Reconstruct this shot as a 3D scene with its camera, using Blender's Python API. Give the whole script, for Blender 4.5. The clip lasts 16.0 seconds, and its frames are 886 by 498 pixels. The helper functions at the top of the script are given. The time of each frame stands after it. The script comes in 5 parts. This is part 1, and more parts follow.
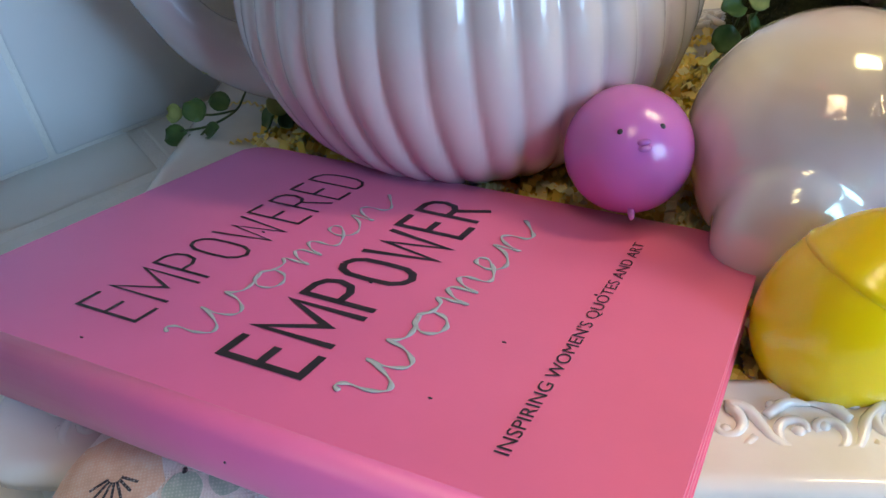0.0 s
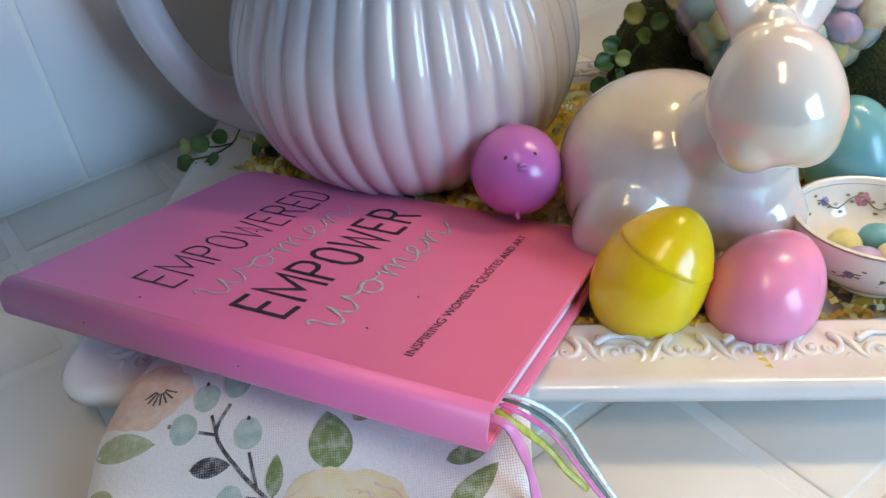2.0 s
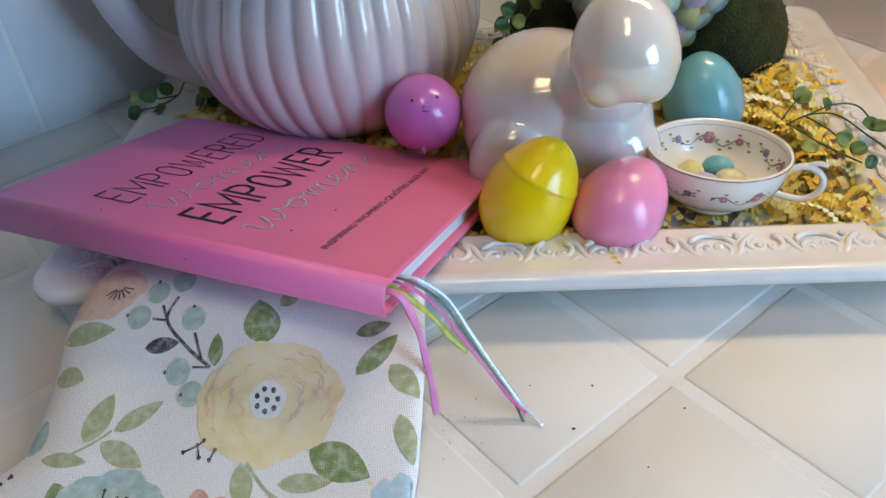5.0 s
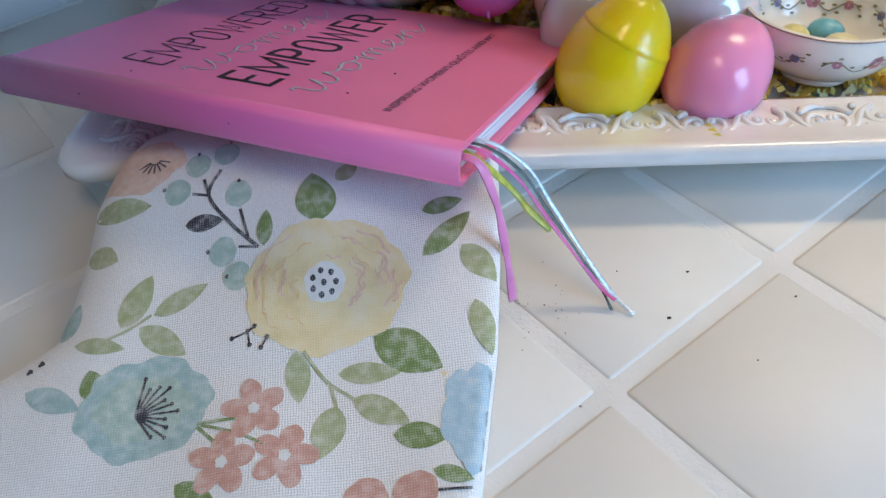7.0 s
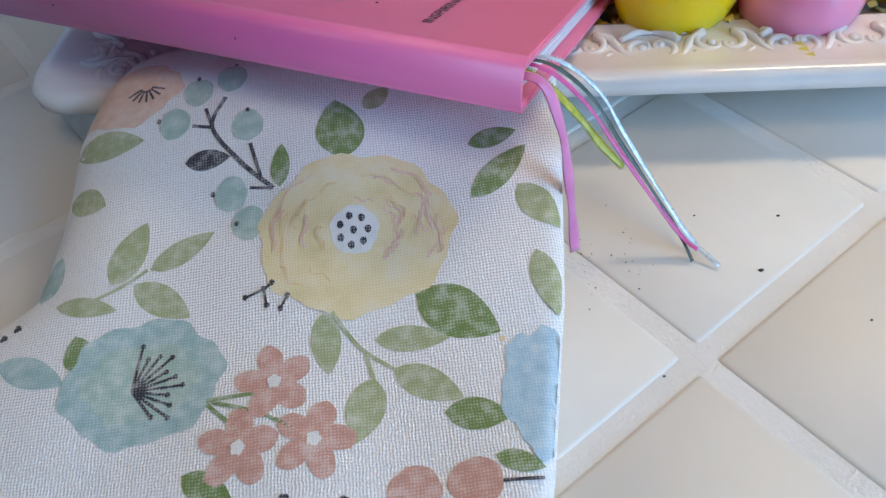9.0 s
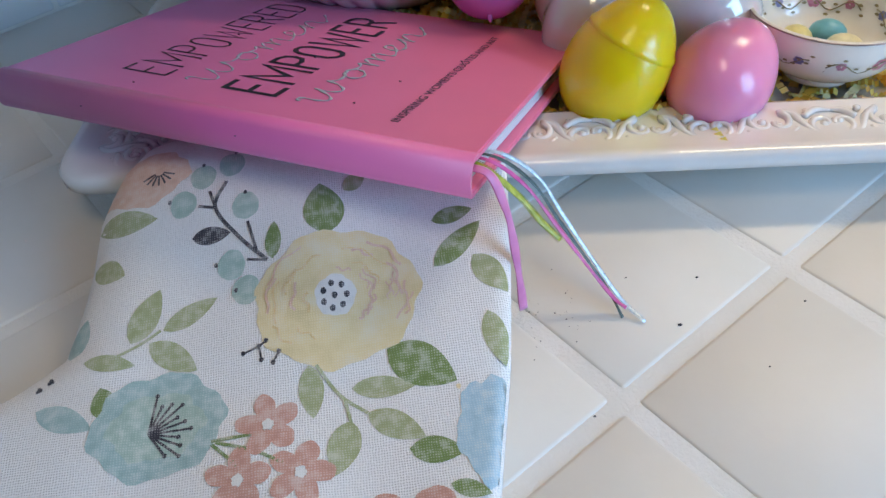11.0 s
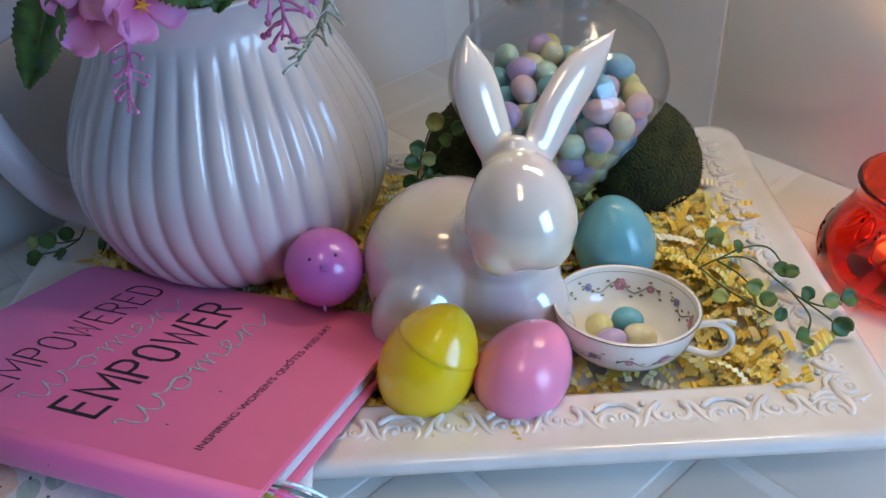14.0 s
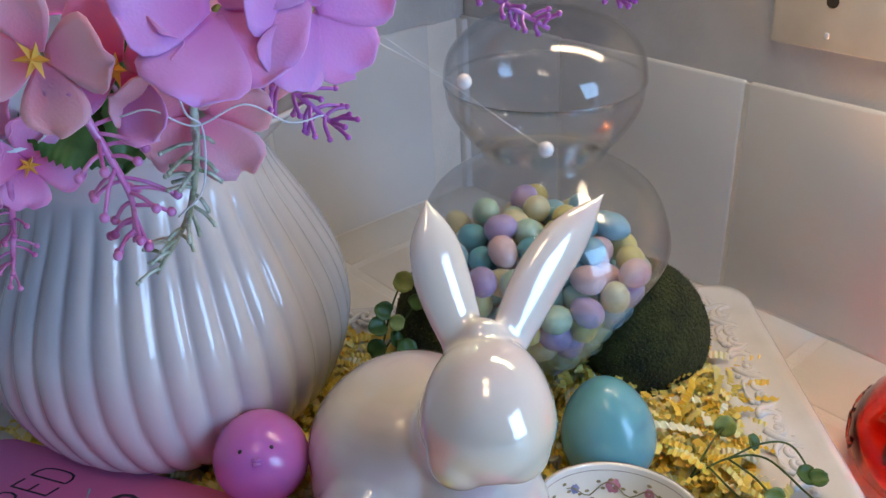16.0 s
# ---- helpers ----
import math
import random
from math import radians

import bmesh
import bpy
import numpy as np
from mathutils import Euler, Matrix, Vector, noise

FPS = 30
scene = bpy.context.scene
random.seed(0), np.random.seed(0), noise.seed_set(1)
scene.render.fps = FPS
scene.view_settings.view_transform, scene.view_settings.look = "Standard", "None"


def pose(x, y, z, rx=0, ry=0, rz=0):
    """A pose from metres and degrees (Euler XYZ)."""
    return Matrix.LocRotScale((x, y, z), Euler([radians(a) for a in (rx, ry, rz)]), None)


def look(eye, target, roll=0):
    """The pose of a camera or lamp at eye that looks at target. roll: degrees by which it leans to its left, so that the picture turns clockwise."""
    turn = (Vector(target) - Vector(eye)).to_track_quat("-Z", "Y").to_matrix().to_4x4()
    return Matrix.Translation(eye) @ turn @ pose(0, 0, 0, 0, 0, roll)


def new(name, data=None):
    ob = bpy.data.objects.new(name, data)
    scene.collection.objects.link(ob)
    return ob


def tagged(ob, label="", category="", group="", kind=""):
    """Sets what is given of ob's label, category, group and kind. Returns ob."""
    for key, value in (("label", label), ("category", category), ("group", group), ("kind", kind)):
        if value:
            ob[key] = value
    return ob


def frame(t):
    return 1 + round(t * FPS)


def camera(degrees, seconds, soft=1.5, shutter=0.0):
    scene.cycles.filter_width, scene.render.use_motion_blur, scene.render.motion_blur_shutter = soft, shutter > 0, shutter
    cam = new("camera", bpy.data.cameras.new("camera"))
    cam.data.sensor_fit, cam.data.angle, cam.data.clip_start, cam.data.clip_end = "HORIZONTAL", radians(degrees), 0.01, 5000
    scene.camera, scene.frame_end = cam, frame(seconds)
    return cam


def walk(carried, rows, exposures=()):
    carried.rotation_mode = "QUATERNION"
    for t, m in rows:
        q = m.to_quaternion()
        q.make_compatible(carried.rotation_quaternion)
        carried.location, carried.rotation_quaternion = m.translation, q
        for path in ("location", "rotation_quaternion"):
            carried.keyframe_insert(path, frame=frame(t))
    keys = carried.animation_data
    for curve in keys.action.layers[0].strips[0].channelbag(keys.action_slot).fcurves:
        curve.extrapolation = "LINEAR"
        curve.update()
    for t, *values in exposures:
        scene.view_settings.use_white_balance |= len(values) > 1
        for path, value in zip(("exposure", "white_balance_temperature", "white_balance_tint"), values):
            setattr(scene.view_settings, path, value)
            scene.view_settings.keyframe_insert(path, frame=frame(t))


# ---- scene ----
cam = camera(55.4, 16.0)
PATH = [
    (0, (0.062, 0.065, 0.218), (-0.004, 1.604, -1.058), -7.0),
    (0.5, (0.063, 0.049, 0.236), (-0.002, 1.6, -1.025), -7.2),
    (1, (0.068, 0.037, 0.25), (0.008, 1.601, -0.995), -7.3),
    (1.5, (0.07, 0.009, 0.264), (0.036, 1.578, -0.975), -6.8),
    (2, (0.083, -0.035, 0.28), (0.067, 1.535, -0.959), -6.6),
    (2.5, (0.085, -0.066, 0.294), (0.108, 1.508, -0.94), -6.0),
    (3, (0.091, -0.089, 0.303), (0.154, 1.488, -0.926), -5.5),
    (3.5, (0.096, -0.108, 0.308), (0.202, 1.467, -0.92), -4.7),
    (3.7, (0.099, -0.115, 0.311), (0.218, 1.457, -0.92), -4.4),
    (5.8, (0.094, -0.114, 0.283), (0.16, 1.392, -1.031), -4.7),
    (6, (0.091, -0.11, 0.278), (0.145, 1.386, -1.049), -5.0),
    (6.5, (0.082, -0.102, 0.268), (0.114, 1.361, -1.096), -5.5),
    (7, (0.076, -0.092, 0.255), (0.1, 1.332, -1.149), -5.8),
    (7.5, (0.067, -0.076, 0.241), (0.086, 1.312, -1.199), -5.9),
    (8, (0.058, -0.057, 0.22), (0.078, 1.298, -1.25), -6.0),
    (8.2, (0.055, -0.049, 0.214), (0.081, 1.284, -1.276), -5.8),
    (10.5, (0.066, -0.079, 0.247), (0.105, 1.288, -1.213), -5.9),
    (11, (0.068, -0.084, 0.261), (0.12, 1.316, -1.166), -5.8),
    (11.5, (0.066, -0.086, 0.272), (0.151, 1.345, -1.122), -5.1),
    (12, (0.065, -0.091, 0.284), (0.193, 1.368, -1.079), -4.5),
    (12.5, (0.063, -0.096, 0.293), (0.225, 1.387, -1.039), -4.2),
    (13, (0.08, -0.094, 0.294), (0.259, 1.422, -0.999), -4.2),
    (13.5, (0.115, -0.082, 0.307), (0.293, 1.471, -0.94), -4.1),
    (14, (0.145, -0.069, 0.335), (0.319, 1.529, -0.855), -4.1),
    (14.5, (0.154, -0.055, 0.34), (0.311, 1.607, -0.761), -4.0),
    (15, (0.16, -0.04, 0.331), (0.32, 1.669, -0.695), -3.5),
    (15.5, (0.17, -0.023, 0.33), (0.334, 1.716, -0.645), -3.2),
    (16, (0.179, 0.001, 0.325), (0.354, 1.742, -0.645), -3.0),
]
EXPOSURES = ((0.0, 0.27, 8100, 10), (1.5, 0.24, 8100, 10), (3.7, -0.01, 8300, 10), (7.0, -0.06, 7400, 10), (12.5, -0.15, 7400, 10), (14.0, -0.27, 6900, 12), (16.0, -0.22, 7200, 14))
WINDOW, WORKTOP, CEILING = 46.0, 1.4, 3.7
# lettering on the cover: left, baseline, length, height
TXT1, TXT2, TXT3 = (0.0245, -0.0669, 0.1250, 0.0222), (0.0230, -0.1213, 0.1215, 0.0262), (0.0185, -0.1771, 0.1250, 0.0044)
SCR1, SCR2 = (0.0230, -0.0880, 0.117, 0.0130), (0.0210, -0.1420, 0.121, 0.0130)
walk(cam, [(t, look(eye, target, roll)) for t, eye, target, roll in PATH], EXPOSURES)

# ---- world and lights ----
world = bpy.data.worlds.new("world")
scene.world = world
world.use_nodes = True
bg = world.node_tree.nodes["Background"]
sky = world.node_tree.nodes.new("ShaderNodeTexSky")
sky.sky_type, sky.sun_disc = "NISHITA", False
sky.sun_elevation, sky.sun_rotation = radians(35), radians(150)
world.node_tree.links.new(sky.outputs[0], bg.inputs[0])
bg.inputs[1].default_value = 0.06


def area_lamp(name, eye, target, sx, sy, power, colour):
    data = bpy.data.lights.new(name, "AREA")
    data.shape, data.size, data.size_y, data.energy, data.color = "RECTANGLE", sx, sy, power, colour
    ob = new(name, data)
    ob.matrix_world = look(eye, target)
    return ob


# daylight from the kitchen window, the warm lamp over the worktop, the warm ceiling lamp
area_lamp("window_light", (1.312, -0.608, 0.53), (0.02, 0.28, 0.08), 1.05, 0.9, WINDOW, (0.25, 0.53, 1.0))
area_lamp("worktop_lamp", (0.435, 0.345, 0.455), (0.36, 0.06, 0.0), 0.30, 0.06, WORKTOP, (1.0, 0.84, 0.62))
area_lamp("ceiling_lamp", (0.08, -0.32, 1.45), (0.15, 0.2, 0.0), 0.25, 0.5, CEILING, (1.0, 0.83, 0.62))


# ---- materials ----
def material(name, colour, rough=0.5, metal=0.0, **more):
    """A Principled material; more: socket names with _ for spaces. Returns material, tree, shader."""
    m = bpy.data.materials.new(name)
    m.use_nodes = True
    tree = m.node_tree
    sh = tree.nodes["Principled BSDF"]
    sh.inputs["Base Color"].default_value = (*colour, 1)
    sh.inputs["Roughness"].default_value = rough
    sh.inputs["Metallic"].default_value = metal
    for key, value in more.items():
        sh.inputs[key.replace("_", " ")].default_value = value
    return m, tree, sh


def noise_node(tree, scale, detail=4.0, space="Object"):
    co = tree.nodes.new("ShaderNodeTexCoord")
    n = tree.nodes.new("ShaderNodeTexNoise")
    n.inputs["Scale"].default_value, n.inputs["Detail"].default_value = scale, detail
    tree.links.new(co.outputs[space], n.inputs["Vector"])
    return n


def ramp_node(tree, source, stops):
    r = tree.nodes.new("ShaderNodeValToRGB")
    while len(r.color_ramp.elements) < len(stops):
        r.color_ramp.elements.new(0.5)
    for e, (p, c) in zip(r.color_ramp.elements, stops):
        e.position, e.color = p, (*c, 1)
    tree.links.new(source, r.inputs[0])
    return r


def bump_node(tree, sh, source, strength, distance):
    b = tree.nodes.new("ShaderNodeBump")
    b.inputs["Strength"].default_value, b.inputs["Distance"].default_value = strength, distance
    tree.links.new(source, b.inputs["Height"])
    tree.links.new(b.outputs[0], sh.inputs["Normal"])
    return b


def mottled(name, dark, light, rough, scale, bump=0.0, distance=0.001, fine=600.0, metal=0.0, **more):
    """Colour varied by a coarse noise, relief and gloss by a fine one."""
    m, tree, sh = material(name, light, rough, metal, **more)
    n = noise_node(tree, scale)
    r = ramp_node(tree, n.outputs["Fac"], [(0.3, dark), (0.7, light)])
    tree.links.new(r.outputs[0], sh.inputs["Base Color"])
    f = noise_node(tree, fine, 3)
    if bump:
        bump_node(tree, sh, f.outputs["Fac"], bump, distance)
    rr = tree.nodes.new("ShaderNodeMapRange")
    rr.inputs["To Min"].default_value, rr.inputs["To Max"].default_value = max(0.02, rough - 0.06), rough + 0.06
    tree.links.new(n.outputs["Fac"], rr.inputs["Value"])
    tree.links.new(rr.outputs[0], sh.inputs["Roughness"])
    return m


TILE = mottled("glazed_tile", (0.74, 0.71, 0.64), (0.80, 0.78, 0.73), 0.44, 14, 0.12, 0.0006, 260)
WALL_TILE = mottled("wall_tile", (0.74, 0.74, 0.73), (0.81, 0.81, 0.80), 0.24, 9, 0.1, 0.0006, 120)
GROUT = mottled("grout", (0.80, 0.78, 0.72), (0.87, 0.85, 0.81), 0.6, 30, 0.5, 0.001, 700)
PLASTER = mottled("painted_plaster", (0.54, 0.53, 0.53), (0.63, 0.62, 0.61), 0.7, 22, 0.5, 0.002, 160)
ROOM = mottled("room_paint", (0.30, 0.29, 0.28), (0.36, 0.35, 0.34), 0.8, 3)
FLOORING = mottled("floor_covering", (0.28, 0.22, 0.17), (0.38, 0.31, 0.24), 0.5, 6)
CERAMIC = mottled("white_ceramic", (0.56, 0.545, 0.55), (0.63, 0.615, 0.61), 0.16, 25, 0.04, 0.0005, 300, Coat_Weight=0.6, Coat_Roughness=0.06)
TRAY_GLAZE = mottled("tray_glaze", (0.76, 0.73, 0.69), (0.84, 0.82, 0.79), 0.2, 40, 0.08, 0.0005, 350, Coat_Weight=0.5, Coat_Roughness=0.08)
PORCELAIN = mottled("porcelain", (0.80, 0.77, 0.70), (0.86, 0.83, 0.77), 0.12, 60, Coat_Weight=0.5, Coat_Roughness=0.05)
PAGES = mottled("page_edges", (0.74, 0.76, 0.80), (0.86, 0.86, 0.87), 0.7, 5, 0.3, 0.0005, 900)


def pearl_material():
    m, tree, sh = material("pearl_lustre", (0.80, 0.74, 0.70), 0.12, 0.04, Coat_Weight=1.0, Coat_Roughness=0.05, Coat_IOR=1.5,
                           Thin_Film_Thickness=420.0, Thin_Film_IOR=1.7, Specular_IOR_Level=0.6)
    n = noise_node(tree, 16, 2)
    r = ramp_node(tree, n.outputs["Fac"], [(0.3, (0.78, 0.62, 0.63)), (0.5, (0.76, 0.72, 0.69)), (0.72, (0.78, 0.71, 0.54))])
    tree.links.new(r.outputs[0], sh.inputs["Base Color"])
    rr = tree.nodes.new("ShaderNodeMapRange")
    rr.inputs["To Min"].default_value, rr.inputs["To Max"].default_value = 330.0, 520.0
    tree.links.new(n.outputs["Fac"], rr.inputs["Value"])
    tree.links.new(rr.outputs[0], sh.inputs["Thin Film Thickness"])
    return m


PEARL = pearl_material()


def plastic(name, colour):
    m, tree, sh = material(name, colour, 0.22, Subsurface_Weight=0.55, Subsurface_Scale=0.012, Coat_Weight=0.25, Coat_Roughness=0.1)
    sh.inputs["Subsurface Radius"].default_value = (1.0, 0.7, 0.5)
    n = noise_node(tree, 70, 2)
    bump_node(tree, sh, n.outputs["Fac"], 0.06, 0.001)
    return m


YELLOW = plastic("yellow_plastic", (1.0, 0.67, 0.013))
PINK = plastic("pink_plastic", (0.97, 0.31, 0.50))
ORCHID = plastic("orchid_plastic", (0.56, 0.17, 0.52))
TEAL = plastic("teal_plastic", (0.15, 0.42, 0.46))
BLACK = mottled("black_ink", (0.012, 0.011, 0.016), (0.03, 0.025, 0.035), 0.45, 200)
SILVER = mottled("silver_foil", (0.36, 0.45, 0.50), (0.46, 0.53, 0.58), 0.5, 200)


def cover_material():
    """Matt pink cloth-feel cover with cool and warm light painted in: orchid at the head, coral towards the tail's fore
    edge.
    """
    m, tree, sh = material("pink_cover", (0.8, 0.2, 0.4), 0.42, Sheen_Weight=0.15)
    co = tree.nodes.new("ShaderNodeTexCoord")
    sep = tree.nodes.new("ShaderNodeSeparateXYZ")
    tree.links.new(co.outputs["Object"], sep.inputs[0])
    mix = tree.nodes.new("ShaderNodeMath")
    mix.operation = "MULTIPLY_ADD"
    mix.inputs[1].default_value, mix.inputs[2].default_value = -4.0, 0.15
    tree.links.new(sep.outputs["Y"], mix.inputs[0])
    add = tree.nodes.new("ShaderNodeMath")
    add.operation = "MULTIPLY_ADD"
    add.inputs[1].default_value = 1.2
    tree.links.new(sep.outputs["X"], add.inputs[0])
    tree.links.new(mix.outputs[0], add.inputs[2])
    # the bluish and the warm light on the cover, put into its colour
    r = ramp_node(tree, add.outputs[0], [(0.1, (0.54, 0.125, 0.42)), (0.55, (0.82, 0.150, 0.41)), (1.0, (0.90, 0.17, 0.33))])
    n = noise_node(tree, 900, 3)
    n2 = noise_node(tree, 30, 3)
    mx = tree.nodes.new("ShaderNodeMix")
    mx.data_type, mx.blend_type = "RGBA", "MULTIPLY"
    mx.inputs["Factor"].default_value = 0.12
    tree.links.new(r.outputs[0], mx.inputs["A"])
    tree.links.new(n2.outputs["Fac"], mx.inputs["B"])
    tree.links.new(mx.outputs["Result"], sh.inputs["Base Color"])
    bump_node(tree, sh, n.outputs["Fac"], 0.08, 0.0004)
    return m


COVER = cover_material()


def cloth_material(name, colour):
    m, tree, sh = material(name, colour, 0.9, Sheen_Weight=0.3)
    co = tree.nodes.new("ShaderNodeTexCoord")
    waves = []
    for axis in ("X", "Y"):
        w = tree.nodes.new("ShaderNodeTexWave")
        w.bands_direction = axis
        w.inputs["Scale"].default_value, w.inputs["Distortion"].default_value = 330.0, 3.5
        tree.links.new(co.outputs["Object"], w.inputs["Vector"])
        waves.append(w)
    add = tree.nodes.new("ShaderNodeMath")
    tree.links.new(waves[0].outputs["Fac"], add.inputs[0])
    tree.links.new(waves[1].outputs["Fac"], add.inputs[1])
    n = noise_node(tree, 900, 2)
    add2 = tree.nodes.new("ShaderNodeMath")
    tree.links.new(add.outputs[0], add2.inputs[0])
    tree.links.new(n.outputs["Fac"], add2.inputs[1])
    bump_node(tree, sh, add2.outputs[0], 0.4, 0.0006)
    r = ramp_node(tree, n.outputs["Fac"], [(0.3, tuple(c * 0.93 for c in colour)), (0.6, colour)])
    tree.links.new(r.outputs[0], sh.inputs["Base Color"])
    return m


CLOTH = cloth_material("white_cotton", (0.93, 0.90, 0.86))


def thin_glass(name):
    """Clear thin-walled glass: seen straight through, with a gloss that grows at grazing angles."""
    m = bpy.data.materials.new(name)
    m.use_nodes = True
    tree = m.node_tree
    tree.nodes.clear()
    out = tree.nodes.new("ShaderNodeOutputMaterial")
    clear, gloss, mix = tree.nodes.new("ShaderNodeBsdfTransparent"), tree.nodes.new("ShaderNodeBsdfGlossy"), tree.nodes.new("ShaderNodeMixShader")
    clear.inputs["Color"].default_value = (0.965, 0.975, 0.985, 1)
    gloss.inputs["Roughness"].default_value = 0.03
    lw = tree.nodes.new("ShaderNodeLayerWeight")
    lw.inputs["Blend"].default_value = 0.5
    pw, ml = tree.nodes.new("ShaderNodeMath"), tree.nodes.new("ShaderNodeMath")
    pw.operation, ml.operation = "POWER", "MULTIPLY_ADD"
    pw.inputs[1].default_value, ml.inputs[1].default_value, ml.inputs[2].default_value = 3.0, 0.8, 0.035
    tree.links.new(lw.outputs["Facing"], pw.inputs[0])
    tree.links.new(pw.outputs[0], ml.inputs[0])
    tree.links.new(ml.outputs[0], mix.inputs[0])
    tree.links.new(clear.outputs[0], mix.inputs[1])
    tree.links.new(gloss.outputs[0], mix.inputs[2])
    tree.links.new(mix.outputs[0], out.inputs["Surface"])
    return m


GLASS = thin_glass("clear_glass")
RED_GLASS, _t, _s = material("red_glass", (0.98, 0.16, 0.09), 0.06, Transmission_Weight=1.0, IOR=1.45)
MOSS = mottled("dark_moss", (0.012, 0.018, 0.005), (0.055, 0.06, 0.012), 0.95, 60, 1.0, 0.003, 500)
LEAF = mottled("green_leaf", (0.02, 0.07, 0.015), (0.10, 0.19, 0.04), 0.45, 90, 0.2, 0.0006, 300)
LEAF_PALE = mottled("pale_leaf", (0.16, 0.22, 0.04), (0.36, 0.40, 0.12), 0.5, 120)
STEM = mottled("vine_stem", (0.03, 0.06, 0.01), (0.09, 0.13, 0.03), 0.6, 200)


def island_material(name, stops, rough=0.6, source="Random Per Island", **more):
    m, tree, sh = material(name, stops[0][1], rough, **more)
    if source == "Random Per Island":
        g = tree.nodes.new("ShaderNodeNewGeometry")
    else:
        g = tree.nodes.new("ShaderNodeObjectInfo")
    r = ramp_node(tree, g.outputs[source], stops)
    tree.links.new(r.outputs[0], sh.inputs["Base Color"])
    return m


SHRED = island_material("yellow_crinkle_paper", [(0.0, (0.86, 0.56, 0.06)), (0.45, (0.90, 0.70, 0.18)), (0.8, (0.92, 0.80, 0.34)), (1.0, (0.90, 0.86, 0.66))], 0.55, Subsurface_Weight=0.15, Subsurface_Scale=0.003)


# ---- mesh helpers ----
def mesh_of(bm, name, mat, smooth=True):
    me = bpy.data.meshes.new(name)
    bmesh.ops.recalc_face_normals(bm, faces=bm.faces)
    bm.to_mesh(me)
    bm.free()
    me.materials.append(mat)
    if smooth:
        me.shade_smooth()
    return me


def part(name, bm, mat, parent=None, label="", smooth=True):
    ob = new(name, mesh_of(bm, name, mat, smooth))
    if parent:
        ob.parent = parent
    if label:
        ob["label"] = label
    return ob


def thing(name, label, category, m=None, group="", kind=""):
    ob = new(name)
    ob.empty_display_size = 0.01
    if m is not None:
        ob.matrix_world = m
    return tagged(ob, label, category, group, kind)


def box(bm, x0, y0, z0, x1, y1, z1, bevel=0.0, seg=2):
    made = bmesh.ops.create_cube(bm, size=1.0, matrix=Matrix.Translation(((x0 + x1) / 2, (y0 + y1) / 2, (z0 + z1) / 2)) @ Matrix.Diagonal((x1 - x0, y1 - y0, z1 - z0, 1)))
    if bevel:
        edges = list({e for v in made["verts"] for e in v.link_edges})
        bmesh.ops.bevel(bm, geom=edges, offset=bevel, segments=seg, affect="EDGES", profile=0.5)


def lathe(bm, profile, seg=64, wobble=None, close=True):
    """Turns (r, z) rows round the z axis; wobble(angle, r, z) gives the radius."""
    rings = []
    for r, z in profile:
        ring = []
        for i in range(seg):
            a = 2 * math.pi * i / seg
            rr = wobble(a, r, z) if wobble else r
            ring.append(bm.verts.new((rr * math.cos(a), rr * math.sin(a), z)))
        rings.append(ring)
    for a, b in zip(rings, rings[1:]):
        for i in range(seg):
            j = (i + 1) % seg
            bm.faces.new((a[i], a[j], b[j], b[i]))
    if close:
        bm.faces.new(rings[0][::-1])
        bm.faces.new(rings[-1])


def smooth_path(points, steps=8):
    """Catmull-Rom through points (tuples of any length)."""
    p = [np.array(q, float) for q in points]
    p = [2 * p[0] - p[1]] + p + [2 * p[-1] - p[-2]]
    out = []
    for i in range(1, len(p) - 2):
        for k in range(steps):
            t = k / steps
            out.append(0.5 * (2 * p[i] + (p[i + 1] - p[i - 1]) * t + (2 * p[i - 1] - 5 * p[i] + 4 * p[i + 1] - p[i + 2]) * t * t
                              + (3 * p[i] - p[i - 1] - 3 * p[i + 1] + p[i + 2]) * t ** 3))
    out.append(p[-2])
    return out


def tube(bm, points, radius, seg=8, flat=1.0, up=(0, 0, 1)):
    """A tube along points; radius a number or a row of them; flat squeezes it along up."""
    pts = [Vector(q[:3]) for q in points]
    rings = []
    upv = Vector(up)
    for i, q in enumerate(pts):
        d = (pts[min(i + 1, len(pts) - 1)] - pts[max(i - 1, 0)]).normalized()
        side = d.cross(upv)
        side = side.normalized() if side.length > 1e-4 else d.orthogonal().normalized()
        top = side.cross(d).normalized()
        r = radius[i] if isinstance(radius, (list, tuple)) else radius
        rings.append([bm.verts.new(q + side * (r * math.cos(2 * math.pi * k / seg)) + top * (r * flat * math.sin(2 * math.pi * k / seg))) for k in range(seg)])
    for a, b in zip(rings, rings[1:]):
        for k in range(seg):
            j = (k + 1) % seg
            bm.faces.new((a[k], a[j], b[j], b[k]))
    bm.faces.new(rings[0][::-1])
    bm.faces.new(rings[-1])


def ellipsoid(bm, centre, semi, m=None, u=24, v=16):
    bmesh.ops.create_uvsphere(bm, u_segments=u, v_segments=v, radius=1.0, matrix=(m or Matrix.Translation(centre)) @ Matrix.Diagonal((*semi, 1)))


# ---- the setting ----
TURN_T = 33.4
DIR_L = Vector((math.cos(radians(TURN_T)), math.sin(radians(TURN_T)), 0))
CORNER = Vector((0.276, 0.703, 0.0))
AXES = Matrix.Translation(CORNER) @ pose(0, 0, 0, 0, 0, TURN_T)  # x along the left wall out of the corner (minus), y out of the room
# in AXES: the left wall runs along -x at y = 0, the right wall along -y at x = 0
PITCH = 0.0972


